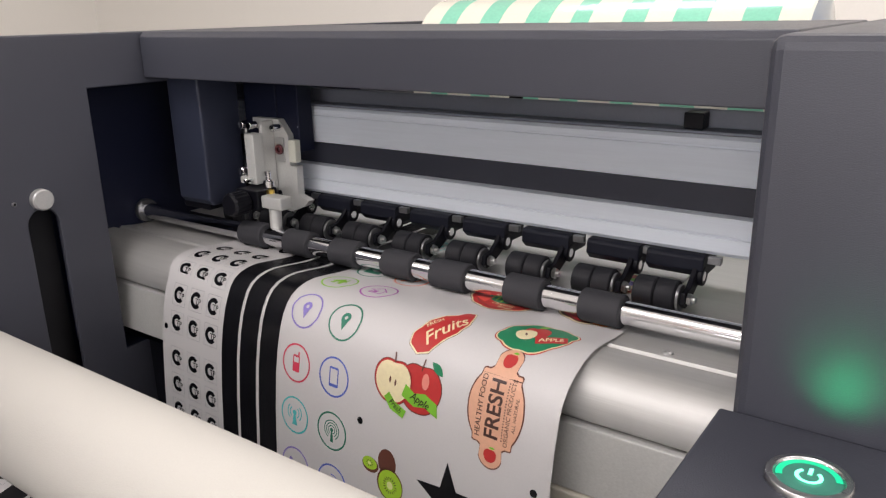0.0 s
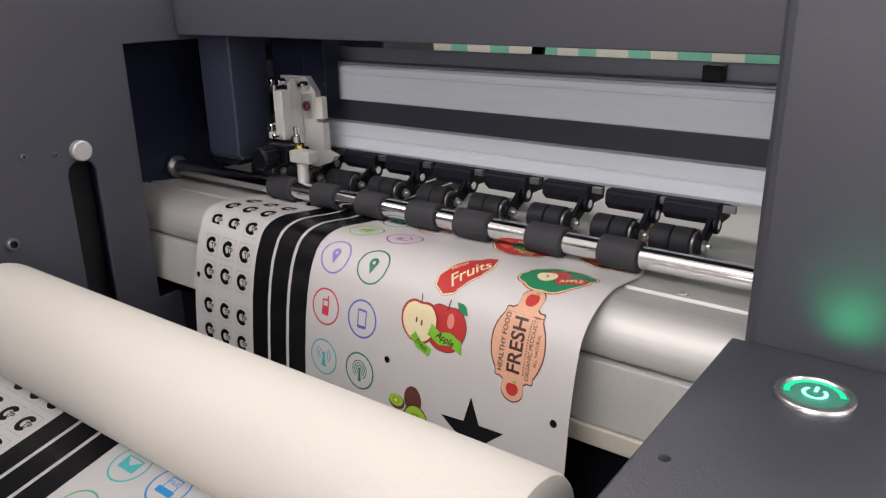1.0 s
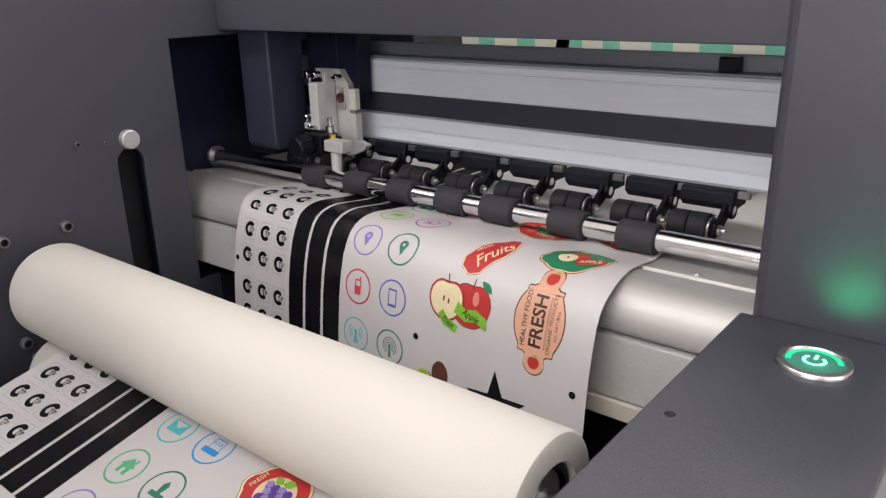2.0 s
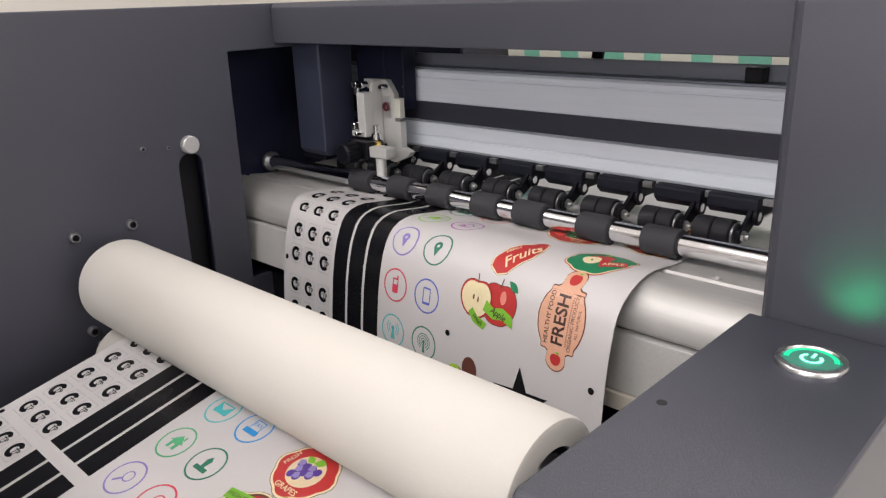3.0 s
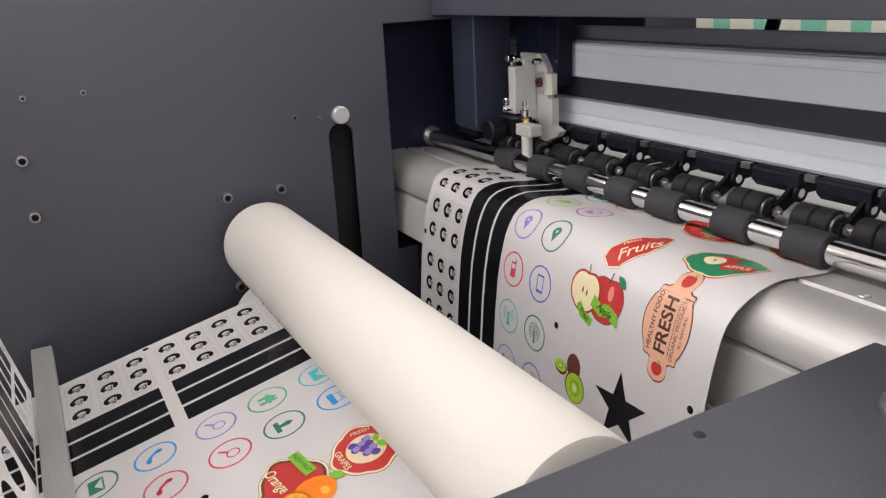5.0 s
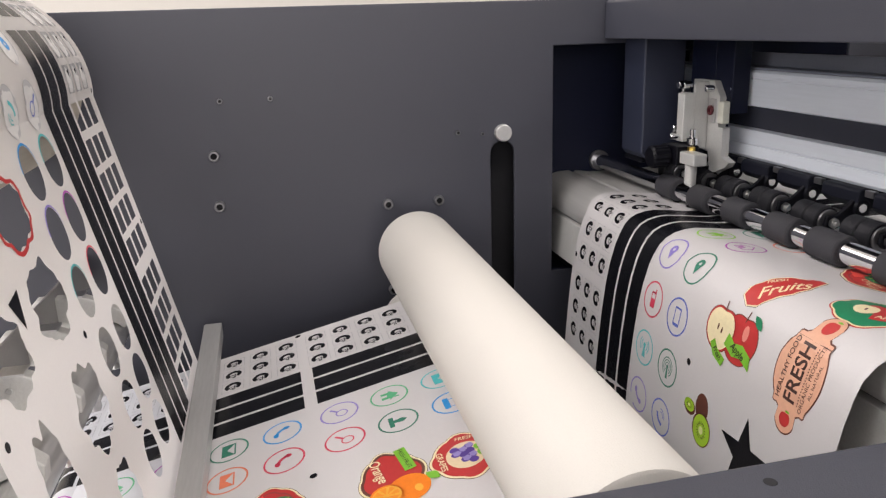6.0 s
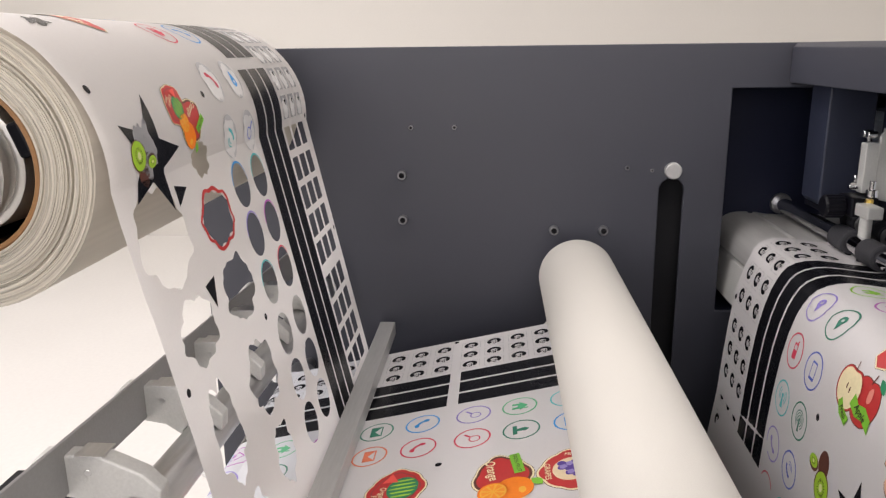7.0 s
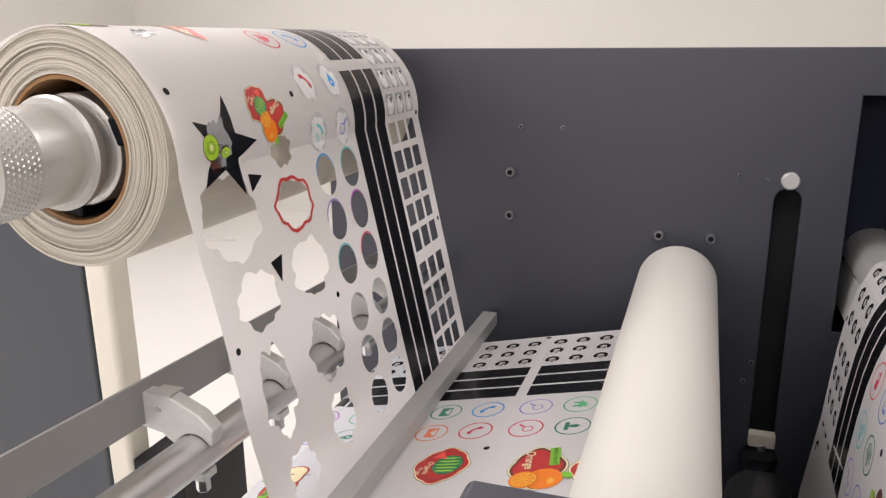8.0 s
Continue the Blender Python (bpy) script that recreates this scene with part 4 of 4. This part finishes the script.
for i in range(41):
    s = 0.001 + (S_END - 0.002) * i / 40
    edge.append((VX1 + rnd.uniform(-0.0007, 0.0007), s))
outer = [(VX0, 0.001)] + edge + [(VX0, S_END - 0.001)]
bm = wrap(fill([outer] + [h[::-1] for h in holes]), WASTE, 0.0006)
sheet = part("sheet", bm, WASTEPAPER, waste, "", True)
for a, b in BARS:
    for lo, hi in ((0.004, sw(1.2) - 0.002), (sw(1.2) + 0.008, S_END - 0.01)):
        put_art([(INK_BLACK, [[[(a + VX, -lo), (b + VX, -lo), (b + VX, -hi), (a + VX, -hi)]]])], WASTE, waste, 0, 0, "printed_bar", lift=0.0008)
cres = [C_GREEN, C_TEAL, C_DKGREEN, C_SKY, C_BLUE, C_TEAL, C_TEAL, C_RED, C_PURPLE, C_MAG, C_SKY, C_TEAL]
n = 0
for z in hole_rows:
    for x in (0.2565, 0.219):
        if z > 1.04:
            put_art([(ink(*cres[n % len(cres)]), [[oval(0.0004, -0.0009, 0.0137, 0.0147, 22, 185, 355) + oval(0, 0, 0.0132, 0.0143, 22, 185, 355)[::-1]]])], WASTE, waste, x, sw(z), "print_remnant", lift=0.0008)
        n += 1
for x, z in ((0.2815, 1.053), (0.401, 1.058), (0.066, 1.06), (0.281, 1.19), (0.400, 1.2), (0.066, 1.16)):
    put_art([(INK_BLACK, [[oval(0, 0, 0.0021)]])], WASTE, waste, x, sw(z) if z < 1.165 else sw(1.165) + (z - 1.165), "registration_dot", lift=0.0008)
# print left on the part that lies over the roll
sr = sw(1.165)


def remnant(layers, x, s, turn=0.0, size=1.0):
    put_art(layers, WASTE, waste, x, s, "print_remnant", turn, size, 0.0009)


DKGREY = ink(0.3, 0.3, 0.31)
remnant(star(0.031), 0.366, sw(1.165), 20, 1.0)
remnant([(DKGREY, [[blob(0, 0, 0.010, 0.013, 0.3, 23)]])], 0.372, sw(1.168))
remnant(kiwi(), 0.376, sw(1.165), 10, 0.7)
remnant(orange_badge(), 0.312, sw(1.17) + 0.006, 30, 0.7)
remnant([(F_RED, [[grow(blob(0, 0, 0.0205, 0.0155, 0.11, 3), 0.0024), blob(0, 0, 0.0206, 0.0156, 0.11, 3)[::-1]]])], 0.307, sw(1.1215))
remnant([(INK_BLACK, [[[(-0.006, -0.004), (0.008, -0.002), (0.001, 0.012)]]])], 0.342, sw(1.092))
remnant([(INK_BLACK, [[[(-0.008, -0.002), (0.006, -0.005), (0.006, 0.006)]]])], 0.3435, sw(1.142))
for i, (a, b, c) in enumerate(((0.2565, 0.031, "ringing"), (0.219, 0.031, "magnifier"), (0.2565, 0.066, "handset"), (0.219, 0.066, "pin"))):
    remnant([(ink(0.45, 0.45, 0.46), [[oval(0, 0, 0.0118, 0.0136, 28)]]), (ink(0.68, 0.67, 0.66), [[blob(0.001, 0.001, 0.0105, 0.0118, 0.16, 31 + i)]])] + [(m, [x for x in sh[1:]]) for m, sh in icon_layers(c, (C_TEAL, C_BLUE, C_RED, C_SKY)[i])], a, sw(1.131) + b)
for i, a in enumerate((0.2565, 0.219)):
    remnant(icon_layers(("house", "handset")[i], (C_RED, C_SKY)[i]), a, sr + 0.075)
    remnant(icon_layers(("pin", "mail")[i], (C_SKY, C_TEAL)[i]), a, sr + 0.115)
remnant(melon_badge(), 0.325, sr + 0.022, 40, 0.55)
remnant([(INK_BLACK, [[blob(0, 0, 0.009, 0.005, 0.4, 41)]])], 0.37, sr + 0.082, 20)
remnant(kiwi(), 0.392, sr + 0.105, 60, 0.8)
remnant(fruits_label(), 0.326, sr + 0.092, 70, 0.75)
remnant(orange_badge(), 0.352, sr + 0.125, 70, 0.6)
# window frames over the roll
for i in range(5):
    for x in MARKX:
        s = sw(1.1455) + 0.0245 + 0.0225 * i
        put_art([(DKGREY, [[rect(-0.0076, 0.0076, -0.009, 0.009)]]), (ink(0.66, 0.65, 0.64), [[blob(0.0008, 0.001, 0.0066, 0.0078, 0.12, 50 + i)]]), (INK_BLACK, [[[(-0.004, -0.006), (0.001, -0.005), (-0.002, -0.001)]]])], WASTE, waste, x + VX, s, "print_remnant", lift=0.0009)

roll = thing("waste_roll", "rewound roll of waste label paper with wound edges", "paper roll", at=(0, ROLL_Y, ROLL_Z))


def ring_material():
    m = mat("wound_paper_edge", (0.68, 0.62, 0.52), 0.7, 0, 0.05, 30)
    nt = m.node_tree
    b = nt.nodes["Principled BSDF"]
    tc = nt.nodes.new("ShaderNodeTexCoord")
    sep = nt.nodes.new("ShaderNodeSeparateXYZ")
    nt.links.new(tc.outputs["Object"], sep.inputs[0])
    ln = nt.nodes.new("ShaderNodeVectorMath")
    ln.operation = "LENGTH"
    cmb = nt.nodes.new("ShaderNodeCombineXYZ")
    nt.links.new(sep.outputs["Y"], cmb.inputs["Y"])
    nt.links.new(sep.outputs["Z"], cmb.inputs["Z"])
    nt.links.new(cmb.outputs[0], ln.inputs[0])
    no = nt.nodes.new("ShaderNodeTexNoise")
    no.noise_dimensions = "1D"
    no.inputs["Scale"].default_value, no.inputs["Detail"].default_value = 900, 3
    nt.links.new(ln.outputs["Value"], no.inputs["W"])
    mr = nt.nodes.new("ShaderNodeMapRange")
    mr.inputs["From Min"].default_value, mr.inputs["From Max"].default_value = 0.35, 0.65
    mr.inputs["To Min"].default_value, mr.inputs["To Max"].default_value = 0.78, 1.1
    nt.links.new(no.outputs["Fac"], mr.inputs["Value"])
    vs = nt.nodes.new("ShaderNodeVectorMath")
    vs.operation = "SCALE"
    vs.inputs[0].default_value = (0.6, 0.555, 0.475)
    nt.links.new(mr.outputs["Result"], vs.inputs["Scale"])
    nt.links.new(vs.outputs["Vector"], b.inputs["Base Color"])
    bp = nt.nodes.new("ShaderNodeBump")
    bp.inputs["Distance"].default_value = 0.0012
    nt.links.new(no.outputs["Fac"], bp.inputs["Height"])
    nt.links.new(bp.outputs["Normal"], b.inputs["Normal"])
    return m


EDGE = ring_material()
steps, rnd = [], random.Random(12)
r = 0.0414
while r < 0.0653:
    w = rnd.uniform(0.0006, 0.0018)
    xx = 0.4085 + rnd.uniform(-0.0012, 0.0012) - 0.02 * max(0, r - 0.058)
    steps += [(xx, r), (xx, min(r + w, 0.0655))]
    r += w + 0.0001
bm = lathe([(0.06, 0.0414), (0.06, 0.0655)] + steps[::-1] + [(0.06, 0.0414)], "x", (0, 0, 0), 72)
# the winding is a little out of true
for v in bm.verts:
    a = math.atan2(v.co.z, v.co.y)
    k = 1 + 0.008 * math.sin(2 * a + 1) + 0.004 * math.sin(5 * a)
    v.co.y *= k
    v.co.z *= k
part("winding", bm, EDGE, roll, "cream wound paper edges", True)
part("core", tube(0.055, 0.4075, 0.0412, 0.0385, "x", (0, 0, 0), 56, 0.0008), CARD, roll, "brown cardboard core", True)

shaft = thing("rewind_shaft", "silver rewind shaft with expanding chuck and knurled ring", "shaft", at=(0, ROLL_Y, ROLL_Z))
part("chuck", lathe([(0.36, 0), (0.36, 0.031), (0.402, 0.031), (0.4035, 0.029), (0.4035, 0.0275), (0.411, 0.0275), (0.4125, 0.0305), (0.4175, 0.031), (0.4195, 0.0295), (0.4195, 0.0265), (0.446, 0.0265), (0.449, 0.0255), (0.449, 0)], "x", (0, 0, 0), 56), HUB, shaft, "silver turned chuck", True)
for a in (50, 170, 290):
    m4 = Matrix.Rotation(radians(a), 4, "X")
    bm = box(0.30, 0.405, -0.008, 0.008, 0.0305, 0.0372, 0.0015)
    bm.transform(m4)
    part("jaw", bm, BLACK, shaft, "black expanding jaw")
bm = lathe([(0.4495, 0), (0.4495, 0.026), (0.451, 0.0285), (0.474, 0.0285), (0.4755, 0.027), (0.4755, 0.021), (0.52, 0.021), (0.521, 0)], "x", (0, 0, 0), 60)
part("knurled_ring", bm, HUB, shaft, "knurled silver ring", True)
bm = bmesh.new()
for i in range(60):
    for j in range(7):
        a = 2 * math.pi * (i + 0.5 * (j % 2)) / 60
        x, rr = 0.4535 + 0.003 * j, 0.0284
        c, s = math.cos(a), math.sin(a)
        vs = [bm.verts.new((x + dx, rr * c - da * s, rr * s + da * c)) for dx, da in ((-0.0014, 0), (0, -0.0013), (0.0014, 0), (0, 0.0013))]
        tip = bm.verts.new((x, (rr + 0.0006) * c, (rr + 0.0006) * s))
        for p, q in zip(vs, vs[1:] + vs[:1]):
            bm.faces.new((p, q, tip))
bmesh.ops.recalc_face_normals(bm, faces=bm.faces[:])
part("knurling", bm, HUB, shaft)
part("axle", cyl(-0.003, 0.36, 0.018, "x", (0, 0, 0), 28), STEEL, shaft, "", True)

# ---- cutting carriage ----
COVER = mat("slate_navy_cover", (0.026, 0.031, 0.054), 0.42, 0, 0.06, 12, 0.25, 1500)
car = thing("cutting_carriage", "cutting carriage with dark cover and silver blade holder", "carriage")
part("cover", prism([[(0.124, 1.074), (0.120, 1.079), (0.120, 1.2), (0.16, 1.2), (0.16, 1.074)]], -0.003, 0.037, 0.0015), COVER, car, "dark grey folded cover")
part("cover_base", box(-0.004, 0.03, 0.124, 0.158, 1.069, 1.0738, 0.001), BLACK, car)
part("back_frame", box(0.036, 0.075, 0.1665, 0.1825, 1.09, 1.19, 0.001), NAVY, car)
part("carrier", box(0.0755, 0.1005, 0.1665, 0.1825, 1.118, 1.19, 0.001), NAVY, car)
part("bracket", prism([[(0.1600, 1.144), (0.150, 1.144), (0.147, 1.141), (0.147, 1.096), (0.152, 1.088), (0.1600, 1.086)]], 0.0735, 0.077, 0.0008), CASTING, car, "cast silver bracket")
bm = fill([[(0.052, 1.1445), (0.083, 1.1445), (0.093, 1.132), (0.093, 1.107), (0.100, 1.107), (0.100, 1.083), (0.111, 1.0795), (0.107, 1.075), (0.09, 1.068), (0.084, 1.069), (0.080, 1.085), (0.073, 1.085), (0.073, 1.136), (0.052, 1.136)]])
r = bmesh.ops.extrude_face_region(bm, geom=bm.faces[:])
bmesh.ops.translate(bm, vec=(0, 0, 0.007), verts=[v for v in r["geom"] if isinstance(v, bmesh.types.BMVert)])
bm.transform(Matrix(((1, 0, 0, 0), (0, 0, -1, 0.1675), (0, 1, 0, 0), (0, 0, 0, 1))))
bmesh.ops.recalc_face_normals(bm, faces=bm.faces[:])
part("mount_plate", bm, CASTING, car, "silver mounting plate")
part("slide", box(0.068, 0.0785, 0.136, 0.1465, 1.094, 1.135, 0.0008), CASTING, car, "silver slide")
part("coil_cover", box(0.080, 0.0885, 0.1587, 0.1603, 1.110, 1.130, 0.0004), STEEL, car)
part("coil", tube(0.1565, 0.1584, 0.0042, 0.002, "y", (0.0845, 0, 1.1205), 20, 0.0004), ink(0.09, 0.012, 0.018), car, "dark red coil", True)
for x, y, z, rr in ((0.06, 0.148, 1.141, 0.0034), (0.072, 0.146, 1.1415, 0.003), (0.084, 0.1595, 1.1385, 0.003), (0.0575, 0.146, 1.103, 0.0034), (0.0735, 0.1358, 1.0985, 0.0018)):
    part("screw", cyl(y - 0.008, y, rr, "y", (x, 0, z), 14, 0.0005), CHROME, car, "", True)
part("guide_pin", cyl(1.105, 1.143, 0.0016, "z", (0.0595, 0.146, 0), 12, 0.0002), STEEL, car, "", True)
part("guide_pin", cyl(1.088, 1.106, 0.0026, "z", (0.0885, 0.140, 0), 14, 0.0002), CHROME, car, "", True)
part("collar", cyl(1.0925, 1.099, 0.0048, "z", (0.0885, 0.140, 0), 18, 0.0006), CHROME, car, "", True)
part("collar", cyl(1.0945, 1.0995, 0.0042, "z", (0.0625, 0.1385, 0), 18, 0.0006), CASTING, car, "", True)
part("fitting", cyl(1.0865, 1.0922, 0.0032, "z", (0.094, 0.136, 0), 6, 0.0004), BRASS, car, "small brass fitting")
part("holder_block", box(0.0665, 0.0925, 0.1235, 0.1445, 1.0765, 1.0925, 0.0012), BLACK, car, "black blade holder clamp")
part("arm", box(0.0935, 0.116, 0.1255, 0.138, 1.0792, 1.0892, 0.0012), CASTING, car, "silver clamp arm")
part("tool", cyl(1.0600, 1.0791, 0.0048, "z", (0.1025, 0.1315, 0), 20, 0.0006), CASTING, car, "", True)
knob = lathe([(0, 0), (0, 0.0078), (0.002, 0.0098), (0.015, 0.0098), (0.0165, 0.0085), (0.0165, 0)], "y", (0, 0, 0), 36)
for v in knob.verts:
    rr = math.hypot(v.co.x, v.co.z)
    if rr > 0.0095:
        k = 1 - 0.05 * (round(math.atan2(v.co.z, v.co.x) / (2 * math.pi / 36)) % 2)
        v.co.x *= k
        v.co.z *= k
knob.transform(Matrix.Translation((0.0775, 0.1065, 1.083)))
part("knob", knob, BLACK, car, "black ribbed knob")
part("clip", box(0.0942, 0.1025, 0.158, 0.1645, 1.1105, 1.129, 0.001), mat("clear_plastic", (0.6, 0.6, 0.52), 0.3), car, "pale plastic clip")
part("bolt", lathe([(0, 0.0042), (0.002, 0.0042), (0.003, 0.003), (0.0015, 0.002), (0.0015, 0)], "y", (0.095, 0.1655, 1.1385), 16), CHROME, car, "", True)

# ---- supply roll behind, with its rod ----
supply = thing("supply_roll", "film-wrapped supply roll with pale green bands", "paper roll", at=(0, 0.455, 1.163))
SFILM = mat("cream_film", (0.74, 0.73, 0.62), 0.2, 0, 0.05, 20, coat=0.6)
SGREEN = mat("pale_green_film", (0.22, 0.58, 0.42), 0.2, 0, 0.1, 20, coat=0.6)
part("winding", cyl(0.05, 0.43, 0.075, "x", (0, 0, 0), 64, 0.002), SFILM, supply, "", True)
xb = 0.075
rnd = random.Random(3)
while xb < 0.4:
    w = rnd.uniform(0.018, 0.03)
    part("band", tube(xb, xb + w, 0.0754, 0.0748, "x", (0, 0, 0), 64, 0.0001), SGREEN, supply, "pale green band", True)
    xb += w + rnd.uniform(0.022, 0.034)
part("rod", cyl(-0.08, 0.5, 0.012, "x", (0, 0, 0), 24), STEEL, supply, "", True)
strap = thing("cable_strap", "thin black cable strap behind the beam", "cable")
part("strap", prism([[(0.225, 1.16), (0.228, 1.16), (0.24, 1.2), (0.237, 1.2)]], 0.262, 0.272), BLACK, strap)
bluebox = thing("blue_box", "small blue plastic box behind the column", "box")
part("body", box(0.47, 0.53, 0.66, 0.72, 0.0, 1.235, 0.003), BLUE, bluebox)

# ---- neighbours seen past the machine ----
cab = thing("dark_partition", "slate grey partition panel standing beside the machine", "partition")
part("panel", box(-0.34, -0.30, -2.1, -1.115, 0.0, 0.98, 0.006), DARKWALL, cab)
part("edge_post", box(-0.36, -0.30, -1.1145, -1.06, 0.0, 0.98, 0.012, 4), CREAMPAINT, cab, "rounded cream edge post")
step = thing("low_plinth", "low black plinth standing on the white floor", "plinth")
part("body", box(-0.5, -0.3, -1.055, -0.945, 0.0, 0.46, 0.003), BLACK, step)
